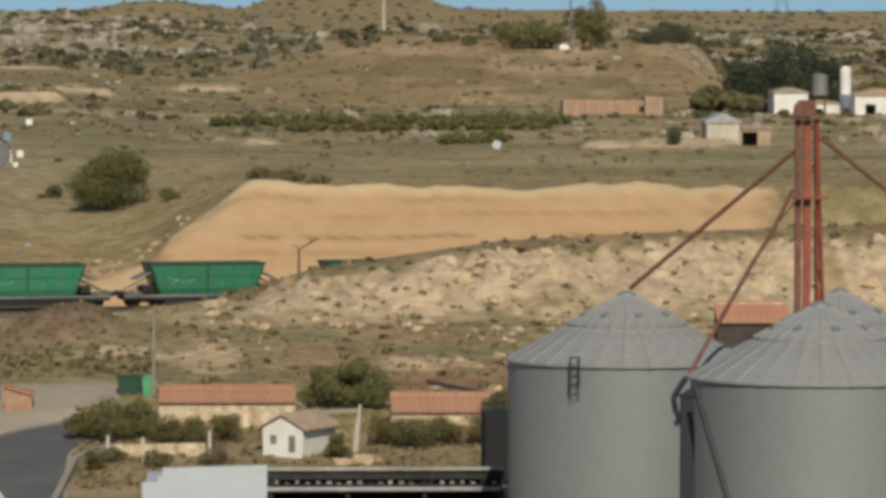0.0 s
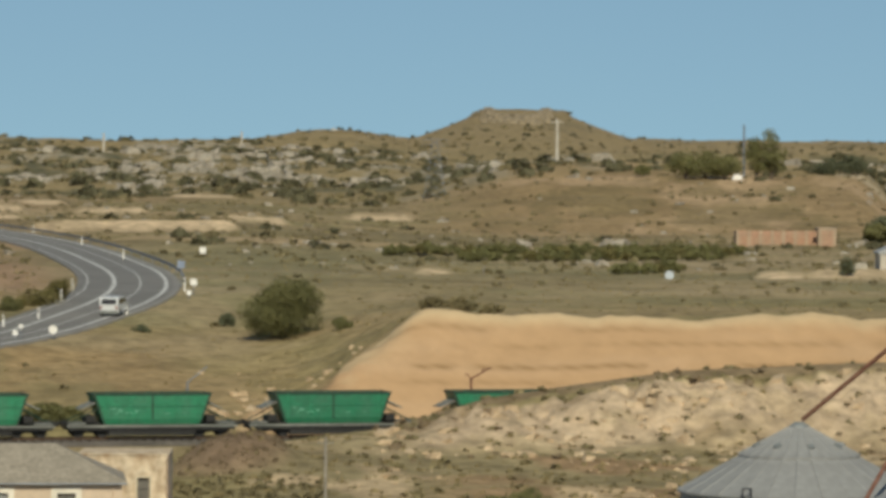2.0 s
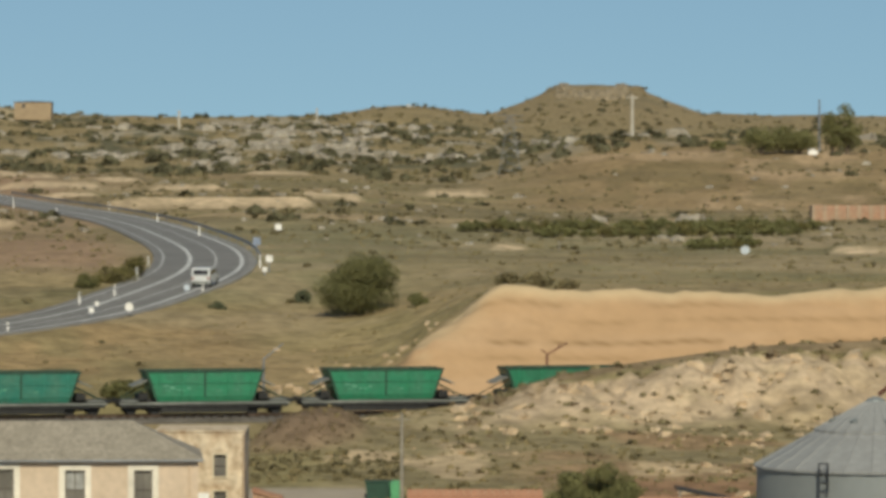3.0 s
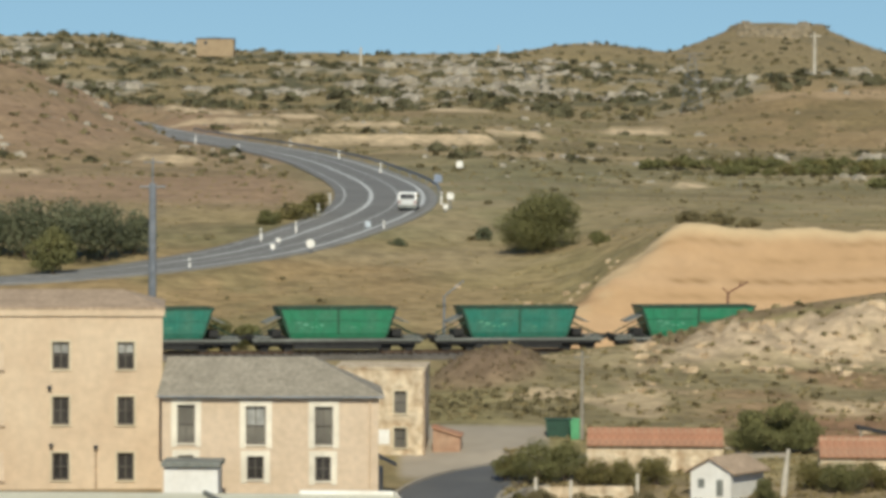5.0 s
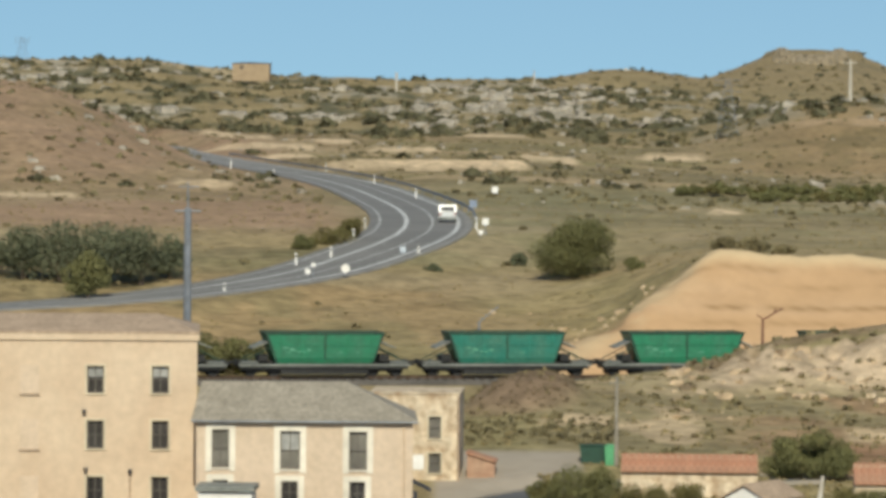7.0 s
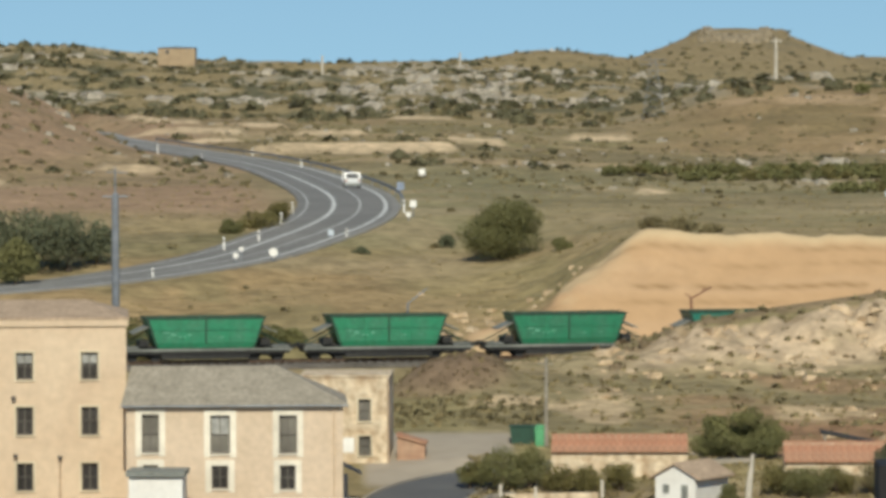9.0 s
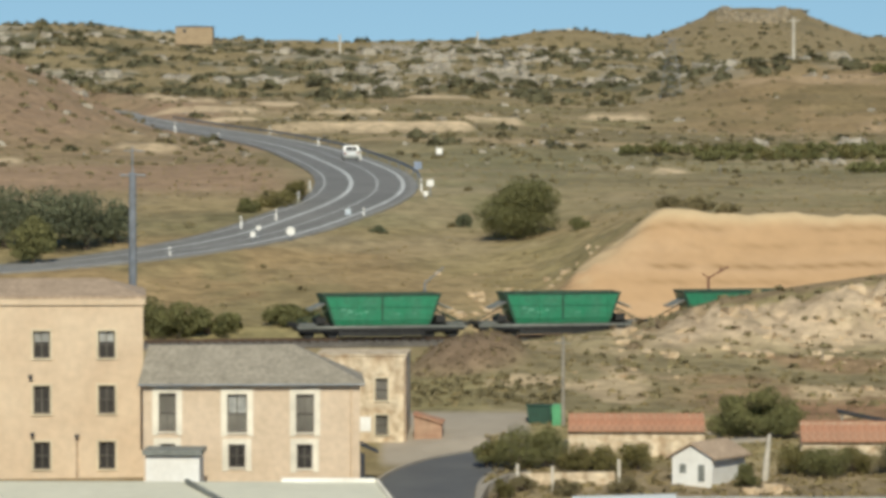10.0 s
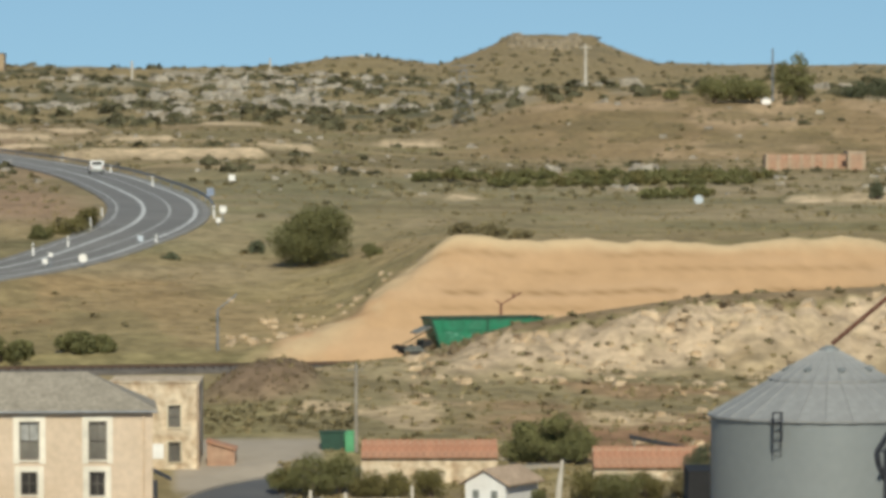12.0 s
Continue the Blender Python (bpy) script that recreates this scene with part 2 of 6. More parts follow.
def tube(bm, a, b, r0, r1=None, n=8, caps=True):
    a, b = Vector(a), Vector(b)
    r1 = r0 if r1 is None else r1
    q = (b - a).to_track_quat("Z", "Y").to_matrix()
    ring = [[bm.verts.new(p + q @ Vector((r * math.cos(i * math.tau / n), r * math.sin(i * math.tau / n), 0))) for i in range(n)]
            for p, r in ((a, r0), (b, r1))]
    for i in range(n):
        j = (i + 1) % n
        bm.faces.new((ring[0][i], ring[0][j], ring[1][j], ring[1][i]))
    if caps:
        bm.faces.new(ring[0][::-1])
        bm.faces.new(ring[1])
    return bm


def tubes(*rows):
    bm = bmesh.new()
    for r in rows:
        tube(bm, *r)
    return bm


def prism(outline, y0, y1):
    """An outline in x, z pushed from y0 to y1."""
    bm = bmesh.new()
    a = [bm.verts.new((x, y0, z)) for x, z in outline]
    b = [bm.verts.new((x, y1, z)) for x, z in outline]
    n = len(outline)
    for i in range(n):
        j = (i + 1) % n
        bm.faces.new((a[i], a[j], b[j], b[i]))
    bm.faces.new(a[::-1])
    bm.faces.new(b)
    bmesh.ops.recalc_face_normals(bm, faces=bm.faces)
    return bm


def pierced(x0, x1, z0, z1, y0, y1, holes):
    """A wall from y0 to y1 with openings (x0, x1, z0, z1) through it."""
    xs = sorted({x0, x1, *(h[0] for h in holes), *(h[1] for h in holes)})
    zs = sorted({z0, z1, *(h[2] for h in holes), *(h[3] for h in holes)})
    bm = bmesh.new()
    vs = {}

    def v(x, y, z):
        k = (x, y, z)
        if k not in vs:
            vs[k] = bm.verts.new(k)
        return vs[k]

    def full(i, j):
        if not (0 <= i < len(xs) - 1 and 0 <= j < len(zs) - 1):
            return False
        cx, cz = (xs[i] + xs[i + 1]) / 2, (zs[j] + zs[j + 1]) / 2
        return not any(h[0] < cx < h[1] and h[2] < cz < h[3] for h in holes)
    for i in range(len(xs) - 1):
        for j in range(len(zs) - 1):
            if not full(i, j):
                continue
            a, b, c, d = xs[i], xs[i + 1], zs[j], zs[j + 1]
            bm.faces.new((v(a, y0, c), v(b, y0, c), v(b, y0, d), v(a, y0, d)))
            bm.faces.new((v(a, y1, d), v(b, y1, d), v(b, y1, c), v(a, y1, c)))
            for ok, p, q in ((full(i - 1, j), (a, d), (a, c)), (full(i + 1, j), (b, c), (b, d)),
                             (full(i, j - 1), (a, c), (b, c)), (full(i, j + 1), (b, d), (a, d))):
                if not ok:
                    bm.faces.new((v(p[0], y0, p[1]), v(p[0], y1, p[1]), v(q[0], y1, q[1]), v(q[0], y0, q[1])))
    bmesh.ops.recalc_face_normals(bm, faces=bm.faces)
    return bm


# ---- the lie of the land ----
def ease(a, b, x):
    t = np.clip((x - a) / (b - a), 0, 1)
    return t * t * (3 - 2 * t)


def lattice(ix, iy, seed):
    h = (ix.astype(np.int64) * 374761393 + iy.astype(np.int64) * 668265263 + seed * 974711) & 0x7FFFFFFF
    h = ((h ^ (h >> 13)) * 1274126177) & 0x7FFFFFFF
    return ((h ^ (h >> 16)) & 0xFFFF) / 65535.0


def grains(x, y, size, seed=1, octaves=4):
    """Soft noise from 0 to 1 with lumps of about that size."""
    out, amp, tot = 0.0, 1.0, 0.0
    for o in range(octaves):
        fx, fy = x / size * 2 ** o, y / size * 2 ** o
        ix, iy = np.floor(fx), np.floor(fy)
        tx, ty = fx - ix, fy - iy
        tx, ty = tx * tx * (3 - 2 * tx), ty * ty * (3 - 2 * ty)
        a, b = lattice(ix, iy, seed + o), lattice(ix + 1, iy, seed + o)
        c, d = lattice(ix, iy + 1, seed + o), lattice(ix + 1, iy + 1, seed + o)
        out = out + amp * ((a * (1 - tx) + b * tx) * (1 - ty) + (c * (1 - tx) + d * tx) * ty)
        tot += amp
        amp *= 0.55
    return out / tot


WEST = [(-6000, 26), (-60, 22.4), (0, 22.2), (60, 11), (150, -2), (235, -4.5), (262, -3.2), (285, -0.9), (300, 0.5), (322, 2.3), (350, 2.8), (371, 3.0), (377.5, 3.6), (390, 3.6),
        (394, 4.4), (410, 5.6), (450, 9), (490, 12.3), (540, 13.5), (738, 14.2), (1035, 15.4), (1350, 18.75), (1620, 24.9), (1980, 33.5), (2160, 35.5), (2500, 33), (3200, 27), (4950, 22)]
EAST = [(-6000, 26), (-60, 22.4), (0, 22.2), (60, 11), (150, -2), (235, -4.5), (262, -3.2), (285, -0.9), (300, 0.8), (320, 2.2), (340, 3.2), (356, 4.3), (371, 4.3), (377.5, 3.6), (390, 3.6),
        (402, 12.5), (450, 12.5), (540, 12.7), (639, 13.0), (900, 12.3), (1100, 14), (1350, 17.5), (1620, 22), (1980, 28), (2300, 33), (2600, 41), (3200, 38), (4950, 28)]


ROAD_Y, ROAD_X = [500, 585, 664, 742, 820, 900, 980, 1050, 1150], [-25.7, -33.4, -42.7, -54.8, -70.2, -84.8, -97.8, -108, -131]


# pale terrace banks: bearings of both ends, distance, rise
BANKS = [(552, 922, 792, 1.25), (330, 548, 985, 1.3), (338, 470, 1100, 1.3), (480, 620, 1118, 1.0), (285, 402, 622, 0.85), (-120, 120, 575, 0.3), (806, 920, 1215, 0.7), (1240, 1300, 556, 0.5),
         (1842, 1930, 545, 0.55), (1940, 2115, 549, 0.7), (1120, 1230, 1010, 0.8), (640, 760, 1010, 0.8), (900, 1010, 905, 0.7), (430, 540, 905, 0.6)]


def terrace(x, y, a):
    """Rise of the terraces, and the share of bare bank."""
    up, bare = 0.0 * x, 0.0 * x
    for k, (a0, a1, at, rise) in enumerate(BANKS):
        wob = at + at * 0.012 * (grains(a, a * 0, 60, 140 + k, 3) - 0.5)
        w = ease(a0 - 14, a0 + 14, a) * (1 - ease(a1 - 14, a1 + 14, a))
        up = up + w * rise * ease(wob, wob + at * 0.006, y) * (1 - ease(wob + at * 0.02, wob + at * 0.16, y))
        bare = np.maximum(bare, w * ease(wob - at * 0.008, wob, y) * (1 - ease(wob + at * 0.007, wob + at * 0.012, y)))
    return up, bare


def slant(x, y):
    """The distance, straightened along the railway, which leads away to the east."""
    w = ease(305, 345, y) * (1 - ease(430, 650, y))
    return y - 0.25 * np.clip(x, -160, 190) * w


def land(x, y):
    """Height and the shares of cut face and spoil bank at x, y (arrays)."""
    x, y = np.asarray(x, float), np.asarray(y, float)
    yy = np.maximum(y, 1.0)
    a = BEAR + UNIT * x / yy
    a = np.where(y > 30, np.clip(a, -4000, 6000), BEAR)
    e = slant(x, y)
    edge = 935 + np.clip((e - 389) / 13, 0, 1) * 275 + 34 * (grains(x, y, 5, 5) - 0.5) * 2
    far = np.clip((e - 402) / 60, 0, 1)
    c = ease(edge - 190 - 160 * far, edge + 60 + 110 * far, a)
    we = np.interp(e, *zip(*WEST))
    ea = np.interp(e, *zip(*EAST))
    z = we * (1 - c) + ea * c
    # spoil bank between the street and the railway
    bank = np.interp(a, [980, 1200, 1370, 1678, 2376, 2900, 3600], [0, 1.0, 3.0, 4.6, 5.6, 5.6, 0])
    ragged = grains(x, y, 5, 11)
    shape = ease(354, 366.5, e + 4 * (ragged - 0.5)) * (1 - ease(371, 377.5, e))
    z = z + bank * shape * (0.88 + 0.2 * ease(366, 371, e))
    z = z + c * ease(398.5, 402, e) * (1 - ease(404, 412, e)) * (1.8 * (grains(x, x * 0, 11, 17) - 0.47) + 0.7 * (grains(x, x * 0, 3.2, 18) - 0.5))
    # brown heap before the railway
    z = z + 1.75 * np.exp(-(((x + 10.7) / 4.0) ** 2 + ((y - 352) / 5.0) ** 2) ** 2)
    # western hill, eastern mound, tableland and round hill on the skyline
    z = z + 13.0 * np.exp(-(((a + 60) / 300) ** 2) ** 1.3) * ease(560, 800, y) * (1 - ease(950, 1500, y))
    z = z + 2.6 * (grains(x, y, 16, 81) - 0.5) * np.exp(-(((a + 60) / 300) ** 2) ** 1.3) * ease(560, 640, y) * (1 - ease(1000, 1300, y))
    mound = ease(1120, 1480, a) * (1 - ease(2010, 2110, a))
    z = z + (8.5 + 2.2 * (grains(x, y, 20, 82) - 0.5)) * mound * ease(930, 1150, y) * (1 - ease(1300, 1700, y))
    butte = np.hypot((a - 1424) / 100, (y - 2720) / 330) + 0.14 * (grains(x, y, 40, 19) - 0.5)
    z = z + 3.2 * (1 - ease(0.84, 0.96, butte)) + 10.2 * np.clip((2.0 - butte) / 1.05, 0, 1) ** 1.15
    z = z + 4.5 * np.exp(-(((a - 1092) / 95) ** 2 + ((y - 2350) / 300) ** 2))
    z = z + 4.0 * np.exp(-(((a - 1092) / 260) ** 2 + ((y - 2350) / 300) ** 2))
    z = z + 9 * (1 - ease(150, 520, a)) * np.exp(-((y - 2150) / 400) ** 2)
    z = z + terrace(x, y, a)[0]
    # roughness that grows with distance
    rough = 0.25 * ease(300, 420, y) * (grains(x, y, 9, 21) - 0.5) * 2
    rail_bed = 1 - ease(6, 9, np.abs(e - 384))
    rough = rough * (1 - rail_bed) + (1 - rail_bed) * ease(700, 1600, y) * 7 * (grains(x, y, 90, 31) - 0.5)
    rough = rough + ease(1200, 1500, y) * (1 - ease(2000, 2300, y)) * 3.0 * (grains(x, y * 0.5, 26, 37) - 0.5)
    # low terraces on the plain
    step = np.mod((y + 46 * grains(x, y, 130, 71, 2) + 14 * grains(x, y, 30, 72, 2)) / 62.0, 1.0)
    z = z + 0.6 * ease(575, 640, y) * (1 - ease(1120, 1250, y)) * (ease(0, 0.05, step) - step) * (1 - ease(-0.2, 0.2, 1 - np.abs(np.interp(y, ROAD_Y, ROAD_X) - x) / 14))
    face = ease(355, 366, e) * (1 - ease(366, 370, e)) * np.clip(bank / 3, 0, 1)
    z = z + rough + face * (2.0 * (grains(x, y * 0.6, 2.6, 41) - 0.5) + 1.2 * (grains(x, y * 0.3, 1.1, 43, 2) - 0.5))
    return z, a, e, c, bank, face


def height(x, y):
    return float(land(np.array([x]), np.array([y]))[0][0])


def smooth_line(points, n=12):
    """A soft curve through the points (Catmull-Rom)."""
    p = [Vector(q) for q in points]
    p = [p[0] * 2 - p[1]] + p + [p[-1] * 2 - p[-2]]
    out = []
    for i in range(1, len(p) - 2):
        for k in range(n):
            t = k / n
            out.append(0.5 * (2 * p[i] + (p[i + 1] - p[i - 1]) * t + (2 * p[i - 1] - 5 * p[i] + 4 * p[i + 1] - p[i + 2]) * t * t
                              + (3 * p[i] - p[i - 1] - 3 * p[i + 1] + p[i + 2]) * t ** 3))
    return out + [p[-2]]


# country road round the bend: x, y, height of its middle
HIGHWAY = smooth_line([(-110, 396, 6.6), (-75, 409, 7.0), (-55, 419, 7.5), (-42.6, 430, 8.3), (-33.5, 445, 9.5), (-28.2, 463, 11.0), (-25.8, 480, 12.0),
                       (-25.7, 500, 12.7), (-27.8, 530, 13.3), (-33.4, 585, 13.6), (-42.7, 664, 13.95), (-54.8, 742, 14.3), (-70.2, 820, 14.8), (-84.8, 900, 15.2), (-97.8, 980, 15.5), (-108, 1050, 15.8), (-131, 1150, 16.4)], 14)
STREET = smooth_line([(-11.5, 240, -4.6), (-11.2, 268, -2.6), (-11.4, 286, -0.75), (-11.2, 296, 0.2), (-8.2, 304, 0.85), (-2, 309, 1.3), (8, 312, 1.6)], 10)


def level_along(x, y, z, line, half, soft):
    """Grade the ground to a road's height."""
    q = np.array([tuple(p) for p in line])
    lo, hi = q.min(0) - half - soft, q.max(0) + half + soft
    near = np.where((x > lo[0]) & (x < hi[0]) & (y > lo[1]) & (y < hi[1]))[0]
    for k in range(0, len(near), 20000):
        i = near[k:k + 20000]
        d = np.hypot(x[i, None] - q[None, :, 0], y[i, None] - q[None, :, 1])
        j = d.argmin(1)
        w = 1 - ease(half, half + soft, d[np.arange(len(i)), j])
        z[i] = z[i] * (1 - w) + (q[j, 2] - 0.12) * w
    return z


def blend(col, new_col, w):
    return col * (1 - w[:, None]) + np.array(new_col)[None] * w[:, None]


def ground_sheet():
    rows = np.concatenate([np.linspace(0.5, 230, 24), np.arange(234, 300, 1.5), np.arange(300, 350, 0.8), np.arange(350, 408, 0.4), np.arange(408, 500, 1.0),
                           500 * 1.0085 ** np.arange(1, 272), [4950]])
    tang = np.concatenate([[-8, -3, -1.2, -0.6, -0.35, -0.25, -0.2], (np.arange(-140, 2540, 5.5) - BEAR) / UNIT, [0.17, 0.22, 0.3, 0.5, 1, 3, 8]])
    nr, nc = len(rows), len(tang)
    y = np.repeat(rows, nc)
    x = np.clip(np.tile(tang, nr) * np.maximum(y, 8), -4900, 4900)
    z, a, e, c, bank, face = land(x, y)
    z = level_along(x, y, z, HIGHWAY, 6.0, 7.0)
    z = level_along(x, y, z, STREET, 3.6, 2.5)
    n1, n2, n3 = grains(x, y, 14, 51), grains(x, y, 3.2, 52), grains(x, y * 0.35, 60, 53)
    nb = grains(x, y * 0.3, 200, 54)
    col = np.tile(np.array([0.3, 0.232, 0.127]), (len(x), 1))
    col = blend(col, (0.25, 0.21, 0.105), ease(0.42, 0.6, n1))
    # meadow between railway and road, drier below
    meadow = ease(445, 470, e) * (1 - ease(600, 760, y)) * ease(500, 800, a)
    col = blend(col, (0.282, 0.23, 0.127), meadow * (0.5 + 0.5 * ease(0.35, 0.6, n3)))
    col = blend(col, (0.225, 0.205, 0.11), meadow * ease(0.5, 0.62, grains(x, y * 0.4, 26, 57)) * 0.7)
    col = blend(col, (0.34, 0.265, 0.155), meadow * ease(0.58, 0.66, grains(x, y * 0.3, 18, 59)) * 0.7)
    dry = ease(392, 400, e) * (1 - ease(440, 470, e)) * (1 - c)
    col = blend(col, (0.345, 0.242, 0.125), dry * (0.35 + 0.5 * ease(0.35, 0.6, grains(x, y * 0.5, 22, 65))))
    col = blend(col, (0.235, 0.195, 0.1), dry * ease(0.55, 0.66, grains(x, y * 0.5, 12, 66)) * 0.6)
    # plain and terraces beyond: brown fields with pale strips
    plain = ease(600, 760, y)
    col = blend(col, (0.32, 0.218, 0.135), plain * ease(0.35, 0.55, nb))
    col = blend(col, (0.28, 0.22, 0.12), plain * ease(0.52, 0.7, n3) * 0.8)
    step = np.mod((y + 46 * grains(x, y, 130, 71, 2) + 14 * grains(x, y, 30, 72, 2)) / 62.0, 1.0)
    riser = ease(575, 640, y) * (1 - ease(1120, 1250, y)) * (1 - ease(0.05, 0.1, step))
    col = blend(col, (0.42, 0.31, 0.185), riser * ease(0.42, 0.58, grains(x, y, 40, 73)))
    # shadow line at the foot of each terrace, painted into the soil colour
    col = blend(col, (0.2, 0.165, 0.09), ease(575, 640, y) * (1 - ease(1120, 1250, y)) * ease(0.8, 0.95, step) * ease(0.45, 0.6, grains(x, y, 45, 74)))
    far = np.maximum(y, 300) / 450.0
    streak = grains(x * 0.16 / far, y * 0.9 / far ** 1.8, 6, 77)
    wide = ease(470, 560, e) * (1 - ease(1150, 1350, y)) * (1 - c * (1 - ease(403, 406, e)))
    col = blend(col, (0.37, 0.285, 0.175), wide * ease(0.56, 0.66, streak) * 0.75)
    col = blend(col, (0.2, 0.16, 0.092), wide * (1 - ease(0.33, 0.43, streak)) * 0.7)
    turf = ease(425, 450, e) * (1 - ease(640, 720, y)) * (1 - c * (1 - ease(403, 406, e)))
    bands = grains(x * 0.3, y * 0.55, 9, 78)
    col = blend(col, (0.36, 0.285, 0.175), turf * ease(0.56, 0.66, bands) * 0.6)
    col = blend(col, (0.2, 0.178, 0.1), turf * (1 - ease(0.34, 0.44, bands)) * 0.45)
    # reddish slopes of the western hill and the eastern mound
    hill = np.exp(-(((a + 60) / 300) ** 2) ** 1.3) * ease(560, 640, y) * (1 - ease(1000, 1300, y))
    hill = np.maximum(hill, ease(1150, 1450, a) * (1 - ease(2060, 2160, a)) * ease(880, 950, y) * (1 - ease(1250, 1400, y)))
    col = blend(col, (0.32, 0.225, 0.12), hill * 0.9)
    col = blend(col, (0.45, 0.32, 0.19), hill * ease(0.5, 0.6, grains(x, y * 0.16, 13, 58)) * 0.9)
    col = blend(col, (0.22, 0.17, 0.085), hill * ease(0.55, 0.64, grains(x * 0.6, y * 0.16, 12, 67)) * 0.7)
    # stony scrubland on the ridge
    ridge = ease(1150, 1350, y)
    col = blend(col, (0.29, 0.225, 0.12), ridge)
    col = blend(col, (0.36, 0.315, 0.235), ridge * ease(0.59, 0.67, grains(x, y * 0.5, 22, 61)) * (1 - ease(2000, 2150, y)))
    col = blend(col, (0.13, 0.12, 0.07), ridge * ease(0.56, 0.64, grains(x, y * 0.6, 16, 62)) * (1 - ease(2000, 2150, y)))
    col = blend(col, (0.5, 0.4, 0.25), ease(2000, 2060, y) * (1 - ease(2200, 2300, y)) * (1 - ease(380, 470, a)) * 0.7)
    col = blend(col, (0.29, 0.222, 0.125), ease(2050, 2300, y) * 0.7)
    col = blend(col, (0.2, 0.165, 0.1), ease(2350, 2450, y) * ease(0.55, 0.65, grains(x, y * 0.3, 16, 68)) * 0.7)
    # red-brown fallow inside the bend and behind the road, pale bare banks
    fallow = ease(472, 500, y) * (1 - ease(1050, 1200, y)) * (1 - ease(500, 640, a + 0.25 * (y - 600)))
    col = blend(col, (0.335, 0.228, 0.145), fallow * (0.45 + 0.55 * ease(0.35, 0.55, grains(x, y * 0.3, 30, 64))))
    furrow = grains(x * 0.06, y * 500 / np.maximum(y, 300), 7, 69, 3)
    col = blend(col, (0.2, 0.14, 0.088), fallow * ease(0.6, 0.68, furrow) * 0.75)
    col = blend(col, (0.43, 0.32, 0.205), fallow * (1 - ease(0.3, 0.38, furrow)) * 0.7)
    bare = terrace(x, y, a)[1]
    col = blend(col, (0.6, 0.46, 0.3), bare * (0.7 + 0.3 * ease(0.3, 0.5, n1)))
    # orange cut face with thin darker beds
    firm = ease(0.62, 0.82, c + 0.25 * (n2 - 0.5))
    cut = firm * ease(388.5, 390.5, e) * (1 - ease(402.0, 403.5, e + 2.2 * (n2 - 0.5)))
    toe = ease(915, 960, a) * ease(389, 391, e) * (1 - ease(394, 399, e + 8 * (n1 - 0.5)))
    cut = np.maximum(cut * (1 - ease(2150, 2195, a + 30 * (n2 - 0.5)) * ease(394.5, 396.5, e)), toe)
    col = blend(col, (0.475, 0.315, 0.185), cut)
    col = blend(col, (0.45, 0.29, 0.16), cut * ease(0.4, 0.65, grains(x * 0.2, e * 2.2, 3, 75)) * 0.8)
    col = blend(col, (0.54, 0.41, 0.25), c * (1 - ease(2150, 2195, a)) * ease(400.5, 402, e) * (1 - ease(403, 404.5, e)))
    for k, at in enumerate((395.4, 396.9, 399.0, 400.7)):
        bed = np.exp(-((e - at - 0.5 * (grains(x, x * 0, 16, 70 + k) - 0.5)) / 0.22) ** 2)
        col = blend(col, (0.27, 0.17, 0.085), cut * bed * ease(0.35, 0.55, grains(x, y, 6, 80 + k)) * (0.95 if k == 1 else 0.55))
    # pale crumbling bank, brown turf on its crest
    pale = np.clip(bank / 2.0, 0, 1) * ease(352, 358, e + 6 * (n1 - 0.5)) * (1 - ease(366.5, 368, e + 2 * (n2 - 0.5)))
    col = blend(col, (0.47, 0.36, 0.245), pale * (0.72 + 0.28 * ease(0.3, 0.48, n2)))
    col = blend(col, (0.31, 0.225, 0.13), pale * ease(0.58, 0.66, grains(x, y * 0.5, 4.5, 90)) * 0.75)
    col = blend(col, (0.22, 0.165, 0.1), np.clip(bank / 2.0, 0, 1) * ease(367.5, 369, e) * (1 - ease(376, 378, e)))
    # rough ground below the bank
    below = ease(318, 326, y) * (1 - ease(352, 360, e)) * ease(880, 1000, a)
    col = blend(col, (0.27, 0.222, 0.125), below * 0.9)
    col = blend(col, (0.5, 0.38, 0.24), below * ease(0.56, 0.63, grains(x * 0.7, y * 0.5, 5, 93)) * 0.85)
    col = blend(col, (0.3, 0.19, 0.11), below * ease(1180, 1400, a) * ease(0.5, 0.62, grains(x * 0.6, y, 9, 94)) * 0.7)
    col = blend(col, (0.48, 0.36, 0.22), ease(1475, 1500, a) * (1 - ease(1640, 1665, a)) * ease(330, 332, y) * (1 - ease(338, 341, y)) * ease(0.3, 0.42, n2))
    col = blend(col, (0.5, 0.38, 0.23), ease(985, 1010, a) * (1 - ease(1130, 1200, a)) * ease(364, 366, e) * (1 - ease(371, 373, e)) * ease(0.4, 0.5, n2))
    edge = np.exp(-((a - 925 - np.clip((e - 389) / 13, 0, 1) * 265) / 60) ** 2) * ease(389, 392, e) * (1 - ease(402, 408, e))
    col = blend(col, (0.48, 0.36, 0.22), edge * ease(0.46, 0.56, grains(x, y, 3.0, 95)) * 0.9)
    heap = np.exp(-(((x + 10.7) / 4.0) ** 2 + ((y - 350.5) / 6.0) ** 2) ** 3)
    col = blend(col, (0.19, 0.135, 0.09), heap)
    for y0, y1, a0, k, wd in ((560, 775, 2300, 0.42, 15), (1150, 1215, 2030, 0.0, 48)):
        w = ease(y0, y0 + 12, y) * (1 - ease(y1 - 12, y1, y)) * (1 - ease(wd * 0.7, wd * 1.2, np.abs(a - a0 - (y1 - y) * k)))
        col = blend(col, (0.5, 0.4, 0.27), w * 0.9)
    yard = ease(745, 770, a) * (1 - ease(1010, 1030, a)) * ease(300, 304, y) * (1 - ease(321, 324, y))
    col = blend(col, (0.36, 0.31, 0.25), yard)
